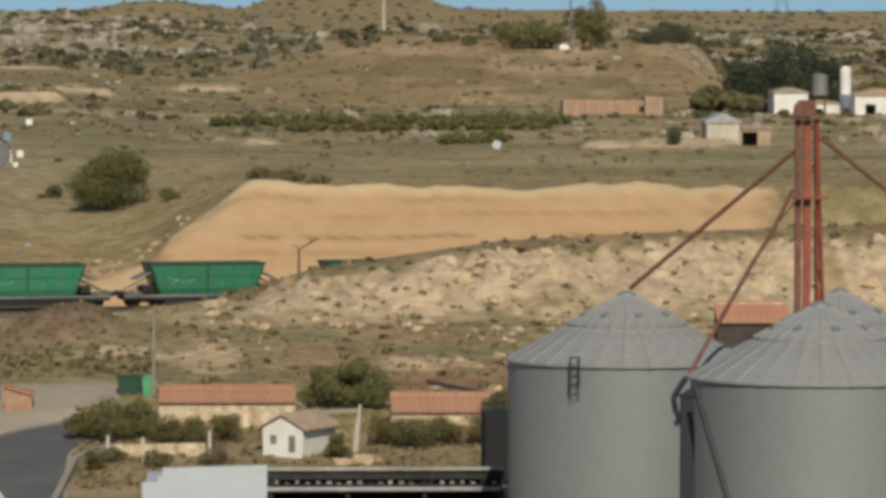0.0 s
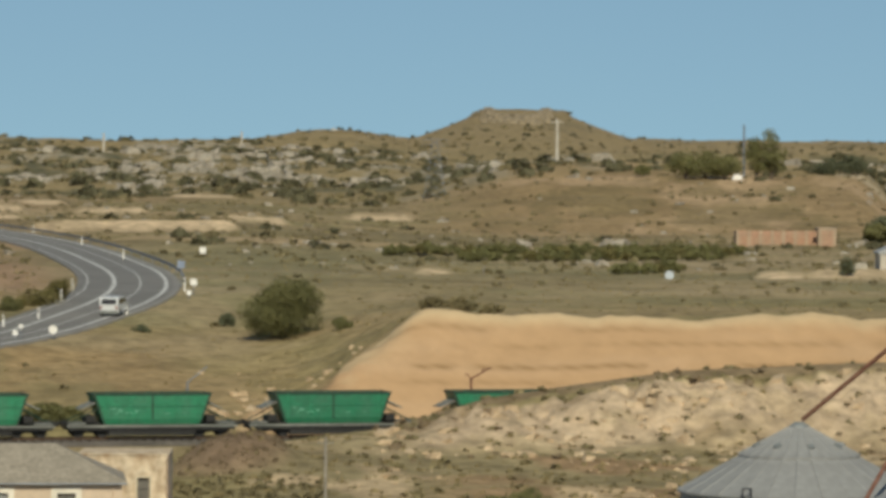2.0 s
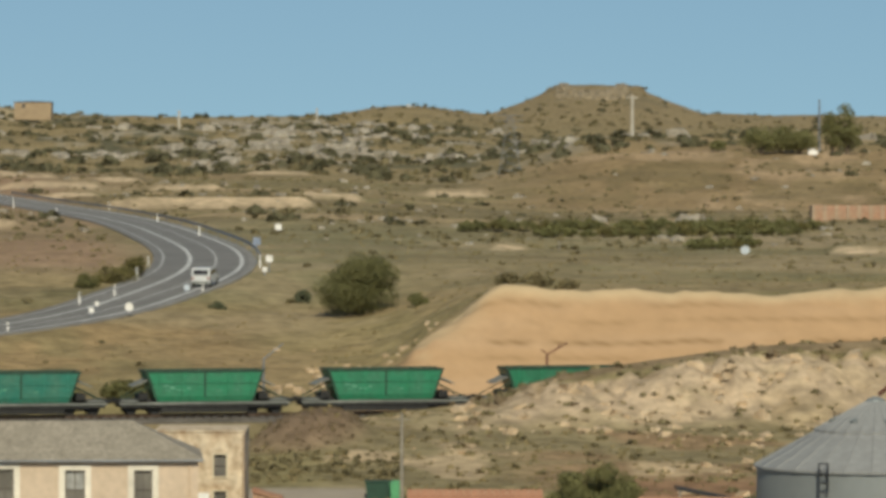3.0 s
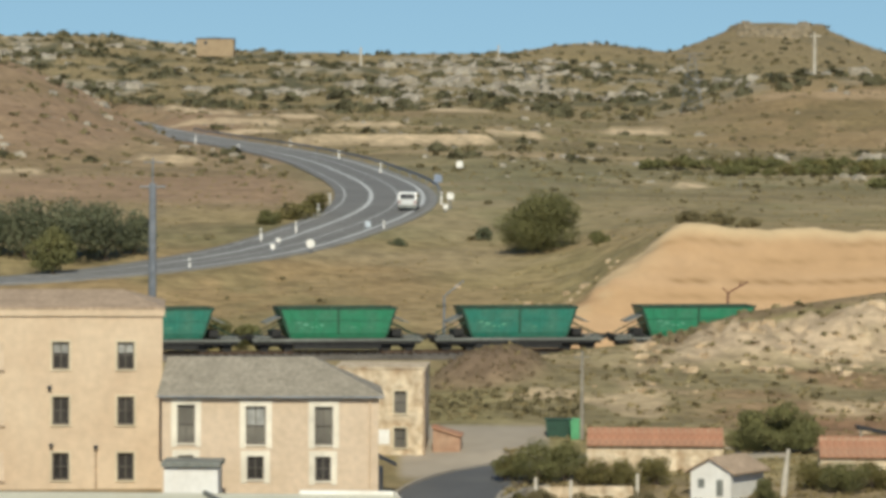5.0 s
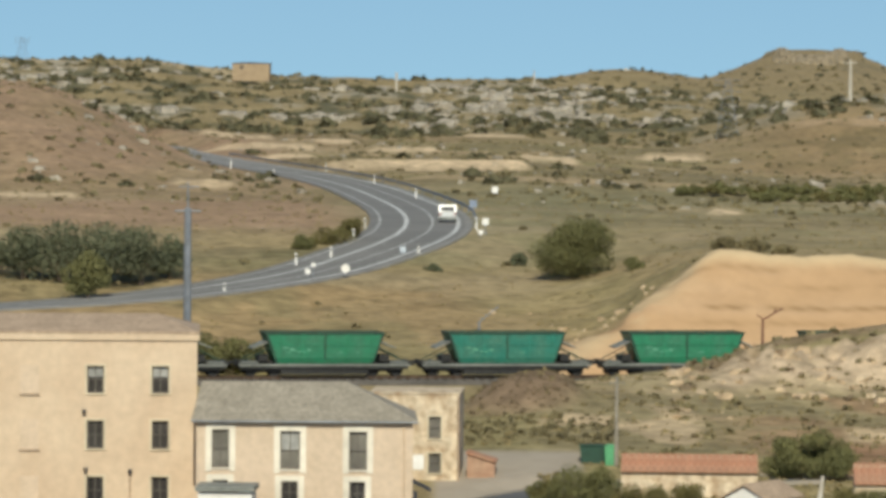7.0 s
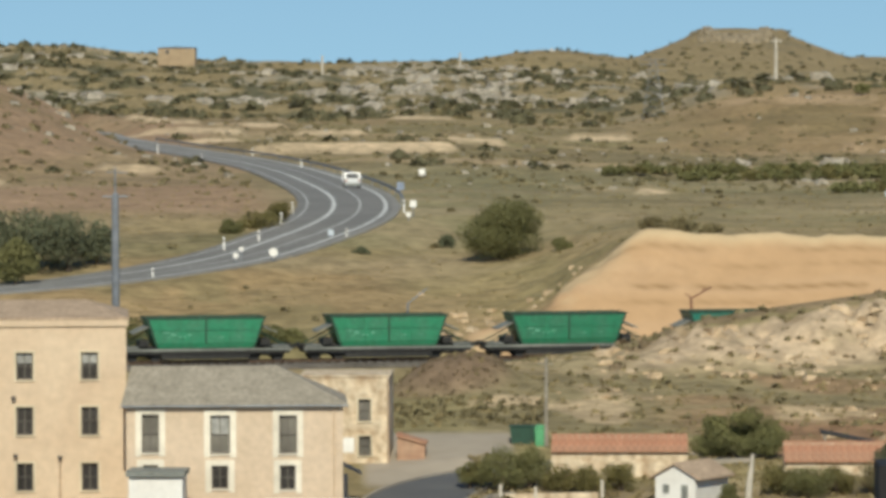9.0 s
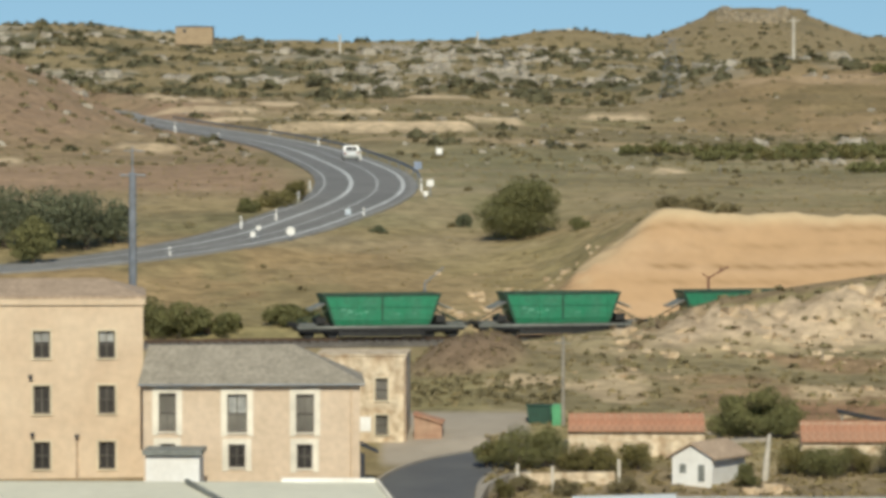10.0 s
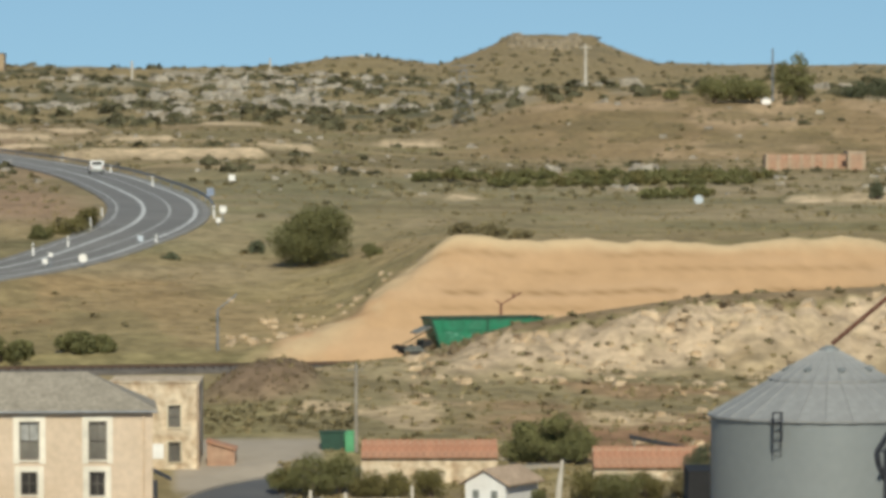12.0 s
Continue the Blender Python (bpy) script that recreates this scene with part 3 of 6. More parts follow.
    soil2 = ease(1400, 1420, a) * ease(312, 316, y) * (1 - ease(326, 330, y))
    col = blend(col, (0.29, 0.17, 0.1), soil2 * 0.8)
    verge = 1 - ease(296, 304, y)
    col = blend(col, (0.25, 0.195, 0.12), verge)
    rail = 1 - ease(3.4, 4.6, np.abs(e - 384))
    col = blend(col, (0.12, 0.1, 0.085), rail)
    calm = np.concatenate([1 - 0.82 * np.maximum(cut, yard), np.ones(54)])
    me = bpy.data.meshes.new("ground")
    i = np.arange(nr - 1)[:, None] * nc + np.arange(nc - 1)[None]
    quads = np.stack([i, i + 1, i + nc + 1, i + nc], -1).reshape(-1, 4)
    # the sheet behind the lookout
    bx, by = np.meshgrid(np.linspace(-4900, 4900, 9), np.linspace(-4900, 0.4, 6))
    base = len(x)
    i2 = base + (np.arange(5)[:, None] * 9 + np.arange(8)[None])
    quads = np.concatenate([quads, np.stack([i2, i2 + 1, i2 + 10, i2 + 9], -1).reshape(-1, 4)])
    verts = np.concatenate([np.stack([x, y, z], 1), np.stack([bx.ravel(), by.ravel(), np.full(bx.size, 22.1)], 1)])
    col = np.concatenate([col, np.tile([0.26, 0.19, 0.11], (bx.size, 1))])
    me.vertices.add(len(verts))
    me.vertices.foreach_set("co", verts.ravel())
    me.loops.add(quads.size)
    me.loops.foreach_set("vertex_index", quads.ravel())
    me.polygons.add(len(quads))
    me.polygons.foreach_set("loop_start", np.arange(0, quads.size, 4))
    me.update(calc_edges=True)
    att = me.color_attributes.new("soil", "FLOAT_COLOR", "POINT")
    att.data.foreach_set("color", np.concatenate([np.clip(col, 0, 1), calm[:, None]], 1).ravel())
    me.polygons.foreach_set("use_smooth", [True] * len(quads))
    me.materials.append(M_GROUND)
    ob = new("ground", me)
    tagged(ob, "dry ochre hillside with sparse scrub, fields and cuttings", "ground", kind="structure")
    return verts


ground_sheet()


def ribbon(line, left, right, lift, depth=0.0, step=1, gaps=None):
    """A strip along a line, from left to right of its middle."""
    bm = bmesh.new()
    pts = line[::step]
    prev = None
    for i, p in enumerate(pts):
        t = (pts[min(i + 1, len(pts) - 1)] - pts[max(i - 1, 0)])
        s = Vector((t.y, -t.x, 0)).normalized()
        top = [bm.verts.new(p + s * o + Vector((0, 0, lift))) for o in (left, right)]
        low = [bm.verts.new(p + s * o + Vector((0, 0, lift - depth))) for o in (left, right)] if depth else None
        if prev and not (gaps and gaps(i)):
            bm.faces.new((prev[0][0], prev[0][1], top[1], top[0]))
            if depth:
                bm.faces.new((prev[0][1], prev[1][1], low[1], top[1]))
                bm.faces.new((prev[1][0], prev[0][0], top[0], low[0]))
        prev = (top, low)
    bmesh.ops.recalc_face_normals(bm, faces=bm.faces)
    return bm


road = thing("road", (0, 0, 0), "grey asphalt country road bending up the hillside", "road", kind="structure")
part("carriageway", ribbon(HIGHWAY, -4.9, 4.6, 0.02, 0.5), M_ASPHALT, road)
for side, w in ((-3.9, 0.14), (3.9, 0.4), (-1.25, 0.42), (1.35, 0.15)):
    part("edge_line" if abs(side) > 3 else "lane_line", ribbon(HIGHWAY, side - w / 2, side + w / 2, 0.03), M_LINE, road, "worn white painted line")
part("gutter", ribbon(HIGHWAY, 4.52, 5.3, 0.0, 0.4), M_GUTTER, road, "pale concrete gutter")
street = thing("street", (0, 0, 0), "dark asphalt village street curving past the house", "street", kind="structure")
part("carriageway", ribbon(STREET, -2.9, 2.9, 0.02, 0.4), M_STREET, street)
part("kerb", ribbon(STREET, 2.95, 3.2, 0.14, 0.4), M_CONCRETE, street, "pale concrete kerb")
part("kerb", ribbon(STREET, -3.2, -2.95, 0.12, 0.4), M_CONCRETE, street, "pale concrete kerb")

# ---- railway ----
RAIL_DIR = Vector((1, 0.25, 0)).normalized()
RAIL_Z = 4.12


def rail_at(s):
    """s metres along the track from the place straight ahead."""
    return Vector((0, 384, 0)) + RAIL_DIR * s


railway = thing("railway", (0, 0, 0), "single railway track on dark ballast", "railway", kind="structure")
bed_line = [rail_at(s) + Vector((0, 0, 3.76)) for s in range(-155, 186, 5)]
bm = bmesh.new()
prev = None
for p in bed_line:
    s = Vector((RAIL_DIR.y, -RAIL_DIR.x, 0))
    ring = [bm.verts.new(p + s * o + Vector((0, 0, h))) for o, h in ((-3.6, -0.6), (-2.2, 0.12), (2.2, 0.12), (3.6, -0.6))]
    if prev:
        for i in range(3):
            bm.faces.new((prev[i], prev[i + 1], ring[i + 1], ring[i]))
    prev = ring
bmesh.ops.recalc_face_normals(bm, faces=bm.faces)
part("ballast", bm, M_BALLAST, railway)
side = Vector((RAIL_DIR.y, -RAIL_DIR.x, 0))
TRACK = Matrix.Translation((0, 384, 0)) @ Matrix.Rotation(math.atan2(RAIL_DIR.y, RAIL_DIR.x), 4, "Z")
for o in (-0.87, 0.87):
    part("rail", boxes((-155, 185, o - 0.04, o + 0.04, 3.96, RAIL_Z)), M_RAIL, railway).matrix_basis = TRACK
sleeper_mesh = mesh_of("sleeper", boxes((-0.13, 0.13, -1.3, 1.3, -0.12, 0.1)), M_SLEEPER)
for k in range(0, 300):
    part("sleeper", sleeper_mesh, None, railway).matrix_basis = TRACK @ Matrix.Translation((-90 + k * 0.7, 0, 3.88))


def hopper_wagon(paint, group):
    """A bogie hopper wagon, its middle over the origin at rail height, running along x."""
    w = thing("hopper_wagon", (0, 0, 0), "weathered green two-bay railway hopper wagon on the track", "wagon", group)
    # hopper shell: sloping ends and sides, open top
    top_x, low_x, top_y, low_y, z0, z1, zm = 4.45, 3.65, 1.42, 1.3, 0.98, 3.18, 1.4
    bm = bmesh.new()
    outer = [[bm.verts.new((sx * X, sy * Y, Z)) for sx, sy in ((-1, -1), (1, -1), (1, 1), (-1, 1))]
             for X, Y, Z in ((low_x, low_y, z0), (low_x + 0.18, top_y, zm), (top_x, top_y, z1))]
    inner = [[bm.verts.new((sx * X, sy * Y, Z)) for sx, sy in ((-1, -1), (1, -1), (1, 1), (-1, 1))]
             for X, Y, Z in ((top_x - 0.08, top_y - 0.08, z1), (low_x, low_y - 0.1, z0 + 0.5))]
    loops = outer + inner
    for a, b in zip(loops, loops[1:]):
        for i in range(4):
            j = (i + 1) % 4
            bm.faces.new((a[i], a[j], b[j], b[i]))
    bm.faces.new(outer[0][::-1])
    bm.faces.new(inner[1])
    bmesh.ops.recalc_face_normals(bm, faces=bm.faces)
    part("hopper", bm, paint, w)
    part("rim", boxes((-top_x - 0.05, top_x + 0.05, -top_y - 0.06, -top_y + 0.02, z1 - 0.02, z1 + 0.14), (-top_x - 0.05, top_x + 0.05, top_y - 0.02, top_y + 0.06, z1 - 0.02, z1 + 0.14),
                      (-top_x - 0.06, -top_x + 0.04, -top_y, top_y, z1 - 0.02, z1 + 0.12), (top_x - 0.04, top_x + 0.06, -top_y, top_y, z1 - 0.02, z1 + 0.12)), M_RIM, w, "dark rusted top rim")
    for x in (-3.5, -1.75, 0.0, 1.75, 3.5):
        deep = 0.14 if x == 0 else 0.07
        for s in (-1, 1):
            part("side_rib", boxes((x - 0.05, x + 0.05, min(s * top_y, s * (top_y + deep)), max(s * top_y, s * (top_y + deep)), zm - 0.02, z1)), M_RIM if x == 0 else paint, w)
    part("cross_partition", boxes((-0.05, 0.05, -top_y + 0.1, top_y - 0.1, 2.0, z1 + 0.05)), paint, w)
    # chutes under each bay
    for x in (-1.7, 1.7):
        for s in (-1, 1):
            part("discharge_chute", prism([(x - 1.3, z0 - 0.02), (x + 1.3, z0 - 0.02), (x + 0.9, 0.75), (x - 0.9, 0.75)], s * 0.85 - 0.2, s * 0.85 + 0.2), M_UNDER, w)
    for s in (-1, 1):
        part("sill", boxes((-6.45, 6.45, s * 1.46 - 0.05, s * 1.46 + 0.05, 0.78, 0.95)), M_SILL, w, "dusty grey side sill")
        # lettering panels, plain bars
        y0, y1 = s * (top_y + 0.012) - 0.004, s * (top_y + 0.012) + 0.004
        for bx, bw, bz, bh in ((-3.2, 0.5, 2.1, 0.12), (-2.6, 0.35, 1.92, 0.2), (-2.1, 0.6, 1.8, 0.1), (-2.9, 0.3, 1.78, 0.1), (-1.35, 0.3, 1.9, 0.14), (0.9, 0.4, 1.75, 0.1), (2.3, 0.3, 1.8, 0.08)):
            part("stencil_bar", boxes((bx, bx + bw, y0, y1, bz, bz + bh)), M_FADED, w, "faded pale stencil marks")
        part("side_fold", boxes((-4.0, 4.0, min(s * top_y, s * (top_y + 0.05)), max(s * top_y, s * (top_y + 0.05)), 2.3, 2.38)), paint, w)
    part("underframe", boxes((-3.3, 3.3, -1.3, 1.3, 0.16, 0.84), (-6.3, 6.3, -1.38, 1.38, 0.56, 0.9)), M_UNDER, w)
    for e in (-1, 1):
        for s in (-1, 1):
            part("corner_post", prism([(e * top_x, z1), (e * (top_x - 0.16), z1), (e * (low_x - 0.1), z0), (e * low_x, z0)], min(s * (top_y + 0.01), s * (top_y + 0.05)), max(s * (top_y + 0.01), s * (top_y + 0.05))), M_RIM, w)
    part("centre_sill", boxes((-6.5, 6.5, -0.25, 0.25, 0.75, 1.15)), M_UNDER, w)
    for e in (-1, 1):
        part("headstock", boxes((min(e * 6.3, e * 6.5), max(e * 6.3, e * 6.5), -1.35, 1.35, 0.8, 1.2)), M_UNDER, w)
        for y in (-1.15, 1.15):
            part("end_strut", tubes(((e * 4.0, y, 2.2), (e * 6.0, y * 0.9, 1.2), 0.05, 0.05, 6)), M_RIM, w)
        part("end_platform", boxes((min(e * 5.0, e * 6.3), max(e * 5.0, e * 6.3), -1.2, 1.2, 1.0, 1.12)), M_SILL, w)
        part("end_sheet", prism([(e * 4.3, 2.65), (e * 5.4, 2.15), (e * 5.4, 2.07), (e * 4.25, 2.53)], -1.1, 1.1), M_SILL, w)
        part("brake_box", boxes((min(e * 4.2, e * 4.9), max(e * 4.2, e * 4.9), -1.0, 1.0, 1.13, 1.6)), M_UNDER, w)
        for y in (-0.88, 0.88):
            part("buffer", tubes(((e * 6.5, y, 1.0), (e * 6.78, y, 1.0), 0.08, 0.2, 8)), M_UNDER, w)
        bogie = part("bogie", boxes((e * 4.6 - 1.3, e * 4.6 + 1.3, -1.15, -0.98, 0.38, 0.72), (e * 4.6 - 1.3, e * 4.6 + 1.3, 0.98, 1.15, 0.38, 0.72), (e * 4.6 - 0.25, e * 4.6 + 0.25, -1.1, 1.1, 0.45, 0.8)), M_UNDER, w)
        for dx in (-0.9, 0.9):
            axle = part("wheelset", tubes(((e * 4.6 + dx, -0.95, 0.46), (e * 4.6 + dx, -0.82, 0.46), 0.46, 0.46, 14), ((e * 4.6 + dx, 0.82, 0.46), (e * 4.6 + dx, 0.95, 0.46), 0.46, 0.46, 14),
                                          ((e * 4.6 + dx, -0.82, 0.46), (e * 4.6 + dx, 0.82, 0.46), 0.09, 0.09, 8)), M_UNDER, bogie)
    return w


M_FADED = mat("faded_stencil", (0.1, 0.3, 0.2), 0.7, grain=6, vary=0.4, bump=0)
GROUP = "wagons of the goods train"
wagon = hopper_wagon(M_GREEN, GROUP)
WAGONS = [wagon]
PITCH, SPEED, LAST = 13.81, 12.01, -24.95          # last wagon's place at 9.5 s
teal = None
for k in range(1, 12):
    if k in (3, 5):
        if teal is None:
            teal = hopper_wagon(M_TEAL, GROUP)
            tagged(teal, "blue-green weathered railway hopper wagon on the track")
            WAGONS.append(teal)
        else:
            WAGONS.append(copy_thing(teal, Matrix()))
    else:
        WAGONS.append(copy_thing(wagon, Matrix()))


# ---- plants ----
def leaf_crown(clumps, leaves, size, seed, flat=0.8):
    """Many small leaves round clump middles (x, y, z, radius), as one mesh with gaps."""
    rng = np.random.default_rng(seed)
    c = np.array(clumps)
    pick = rng.choice(len(c), leaves, p=c[:, 3] ** 2 / (c[:, 3] ** 2).sum())
    d = rng.normal(size=(leaves, 3))
    d /= np.linalg.norm(d, axis=1)[:, None]
    r = c[pick, 3] * rng.uniform(0.45, 1.05, leaves) ** 0.6
    p = c[pick, :3] + d * r[:, None] * np.array([1, 1, flat])
    u = rng.normal(size=(leaves, 3))
    n = d + 0.7 * rng.normal(size=(leaves, 3))
    n /= np.linalg.norm(n, axis=1)[:, None]
    u -= n * (u * n).sum(1)[:, None]
    u /= np.linalg.norm(u, axis=1)[:, None]
    w = np.cross(n, u)
    s = size * rng.uniform(0.6, 1.3, leaves)[:, None]
    v = np.stack([p - u * s, p + w * s * 0.55, p + u * s, p - w * s * 0.55], 1).reshape(-1, 3)
    me = bpy.data.meshes.new("crown")
    me.from_pydata(v.tolist(), [], np.arange(len(v)).reshape(-1, 4).tolist())
    return me


def tree(name, u, v, d, wide, high, label, leaf, seed, trunk=0.25, leaves=2600, size=0.2, y_place=None, group=""):
    """A tree or large bush that stands at bearing u, d metres out."""
    x = (u - BEAR) * d / UNIT
    z = height(x, d) if v is None else v
    t = thing(name, (x, d, z - 0.15), label, "tree" if trunk >= 0.15 else "bush", group)
    rng = random.Random(seed)
    base = high * trunk
    n = 14 + int(2 * wide)
    clumps = []
    for k in range(n):
        a, q = rng.uniform(0, math.tau), math.sqrt(rng.random())
        h = rng.random()
        r = wide * 0.5 * q * (0.95 - 0.45 * abs(h - 0.35))
        cr = rng.uniform(0.15, 0.26) * min(wide, high * 1.2)
        zz = base + cr * 0.6 + max(0.0, high - base - cr * 1.5) * h * (1 - 0.35 * q * q)
        clumps.append((math.cos(a) * max(0, r - cr * 0.4), math.sin(a) * max(0, r - cr * 0.4), zz, cr))
    bm = bmesh.new()
    tube(bm, (0, 0, -0.3), (0.05 * wide * rng.uniform(-1, 1), 0, base + 0.25 * (high - base)), 0.035 * high + 0.05, 0.02 * high + 0.03, 8)
    part("trunk", bm, M_BARK, t)
    for cl in clumps[:5]:
        part("limb", tubes(((0, 0, base * 0.8), cl[:3], 0.018 * high + 0.02, 0.02, 5)), M_BARK, t)
    me = leaf_crown(clumps, int(leaves * 1.7), size * 0.76, seed)
    me.materials.append(leaf)
    part("crown", me, None, t)
    return t


def scatter(name, label, category, places, heights, leaf, seed, per=14, squash=0.7):
    """Low scrub over a stretch of land, as one mesh."""
    rng = np.random.default_rng(seed)
    n = len(places)
    h = np.asarray(heights)
    idx = np.repeat(np.arange(n), per)
    d = rng.normal(size=(n * per, 3))
    d[:, 2] = np.abs(d[:, 2])
    d /= np.linalg.norm(d, axis=1)[:, None]
    p = places[idx] + d * (h[idx] * rng.uniform(0.5, 1.0, n * per))[:, None] * np.array([1, 1, squash])
    nn = d + 0.6 * rng.normal(size=d.shape)
    nn /= np.linalg.norm(nn, axis=1)[:, None]
    u = rng.normal(size=d.shape)
    u -= nn * (u * nn).sum(1)[:, None]
    u /= np.linalg.norm(u, axis=1)[:, None]
    w = np.cross(nn, u)
    s = (h[idx] * rng.uniform(0.35, 0.65, n * per))[:, None]
    v = np.stack([p - u * s, p + w * s * 0.7, p + u * s, p - w * s * 0.7], 1).reshape(-1, 3)
    me = bpy.data.meshes.new(name)
    me.from_pydata(v.tolist(), [], np.arange(len(v)).reshape(-1, 4).tolist())
    me.materials.append(leaf)
    return tagged(new(name, me), label, category, kind="stuff")


def strewn(n, u0, u1, d0, d1, seed, keep=None):
    """Random places on the land between two bearings and two distances."""
    rng = np.random.default_rng(seed)
    d = d0 + (d1 - d0) * rng.random(n)
    u = u0 + (u1 - u0) * rng.random(n)
    x = (u - BEAR) * d / UNIT
    z, a, e, c, bank, face = land(x, d)
    ok = np.ones(n, bool) if keep is None else keep(x, d, a, e, c, bank)
    q = np.array([tuple(p) for p in HIGHWAY])
    ok &= np.hypot(x[:, None] - q[None, :, 0], d[:, None] - q[None, :, 1]).min(1) > 8.0
    return np.stack([x, d, z], 1)[ok]


def rocks(name, label, places, sizes, material, seed):
    """Angular boulders, half sunk, as one mesh."""
    rng = np.random.default_rng(seed)
    form = np.array([(-1, -1, -.5), (1, -1, -.5), (1, 1, -.5), (-1, 1, -.5), (-.7, -.8, .6), (.75, -.7, .5), (.6, .7, .65), (-.65, .75, .55)])
    faces = np.array([(4, 5, 6, 7), (0, 1, 5, 4), (1, 2, 6, 5), (2, 3, 7, 6), (3, 0, 4, 7)])
    n = len(places)
    v = form[None] * (1 + 0.3 * rng.normal(size=(n, 8, 3)))
    t = rng.uniform(0, math.tau, n)
    c, s = np.cos(t)[:, None], np.sin(t)[:, None]
    v = np.stack([v[..., 0] * c - v[..., 1] * s, v[..., 0] * s + v[..., 1] * c, v[..., 2]], -1) * np.asarray(sizes)[:, None, None] + places[:, None]
    f = (faces[None] + 8 * np.arange(n)[:, None, None]).reshape(-1, 4)
    me = bpy.data.meshes.new(name)
    me.from_pydata(v.reshape(-1, 3).tolist(), [], f.tolist())
    me.materials.append(material)
    return tagged(new(name, me), label, "rocks", kind="stuff")


# ---- the village ----
def window(parent, x, z0, z1, w, y, frame_mat, blind=False, bars=(1, 2), surround=0.0, trim=None, glass=None):
    """A sash window in an opening: frame, bars, panes, sill, and a plastered surround where there is one."""
    win = part("window", boxes((x - w / 2, x - w / 2 + 0.07, y + 0.12, y + 0.2, z0, z1), (x + w / 2 - 0.07, x + w / 2, y + 0.12, y + 0.2, z0, z1),
                               (x - w / 2 + 0.07, x + w / 2 - 0.07, y + 0.12, y + 0.2, z0, z0 + 0.07), (x - w / 2 + 0.07, x + w / 2 - 0.07, y + 0.12, y + 0.2, z1 - 0.07, z1)), frame_mat, parent)
    nx, nz = bars
    for i in range(1, nx + 1):
        bx = x - w / 2 + w * i / (nx + 1)
        part("glazing_bar", boxes((bx - 0.035, bx + 0.035, y + 0.13, y + 0.19, z0 + 0.07, z1 - 0.07)), frame_mat, win)
    for k in range(1, nz + 1):
        bz = z0 + (z1 - z0) * k / (nz + 1)
        part("glazing_bar", boxes((x - w / 2 + 0.07, x + w / 2 - 0.07, y + 0.135, y + 0.185, bz - 0.025, bz + 0.025)), frame_mat, win)
    part("pane", boxes((x - w / 2 + 0.07, x + w / 2 - 0.07, y + 0.215, y + 0.225, z0 + 0.07, z1 - 0.07)), glass or M_PANE, win)
    if blind:
        part("blind", boxes((x - w / 2 + 0.08, x + w / 2 - 0.08, y + 0.2, y + 0.21, z0 + (z1 - z0) * blind, z1 - 0.08)), M_CURTAIN, win, "half-lowered pale blind")
    part("window_sill", boxes((x - w / 2 - 0.1, x + w / 2 + 0.1, y - 0.09, y + 0.11, z0 - 0.09, z0 - 0.003)), trim or M_SURROUND, win)
    if surround:
        s = surround
        part("surround", boxes((x - w / 2 - s, x - w / 2 - 0.003, y - 0.05, y + 0.02, z0 - s * 0.6, z1 + s * 0.9), (x + w / 2 + 0.003, x + w / 2 + s, y - 0.05, y + 0.02, z0 - s * 0.6, z1 + s * 0.9),
                               (x - w / 2, x + w / 2, y - 0.048, y + 0.02, z1 + 0.003, z1 + s * 0.9)), trim or M_SURROUND, win, "pale plaster surround")
    return win


def hip_roof(x0, x1, y0, y1, z0, z1, in_l, in_r, over=0.35, thick=0.14):
    """A hipped roof shell; its ridge runs along x, drawn in at both ends."""
    bm = bmesh.new()
    ym = (y0 + y1) / 2
    for dz, flip in ((0, False), (-thick, True)):
        e = [bm.verts.new(p) for p in ((x0 - over, y0 - over, z0 + dz), (x1 + over, y0 - over, z0 + dz), (x1 + over, y1 + over, z0 + dz), (x0 - over, y1 + over, z0 + dz))]
        r = [bm.verts.new((x0 + in_l, ym, z1 + dz)), bm.verts.new((x1 - in_r, ym, z1 + dz))]
        for f in ((e[0], e[1], r[1], r[0]), (e[2], e[3], r[0], r[1]), (e[1], e[2], r[1]), (e[3], e[0], r[0])):
            bm.faces.new(f[::-1] if flip else f)
        if dz == 0:
            rim = e
        else:
            for i in range(4):
                j = (i + 1) % 4
                bm.faces.new((rim[j], rim[i], e[i], e[j]))
    bmesh.ops.recalc_face_normals(bm, faces=bm.faces)
    return bm


def shell(parent, x0, x1, y0, y1, z0, z1, holes, material, side_holes=()):
    """Four walls round a rectangle; the front one is pierced."""
    part("front_wall", pierced(x0, x1, z0, z1, y0, y0 + 0.4, holes), material, parent)
    part("back_wall", boxes((x0, x1, y1 - 0.4, y1, z0, z1)), material, parent)
    part("side_wall", boxes((x0, x0 + 0.4, y0 + 0.4, y1 - 0.4, z0, z1)), material, parent)
    part("side_wall", boxes((x1 - 0.4, x1, y0 + 0.4, y1 - 0.4, z0, z1)), material, parent)
    part("floor_slab", boxes((x0 + 0.4, x1 - 0.4, y0 + 0.4, y1 - 0.4, z0, z0 + 0.1)), M_CONCRETE, parent)


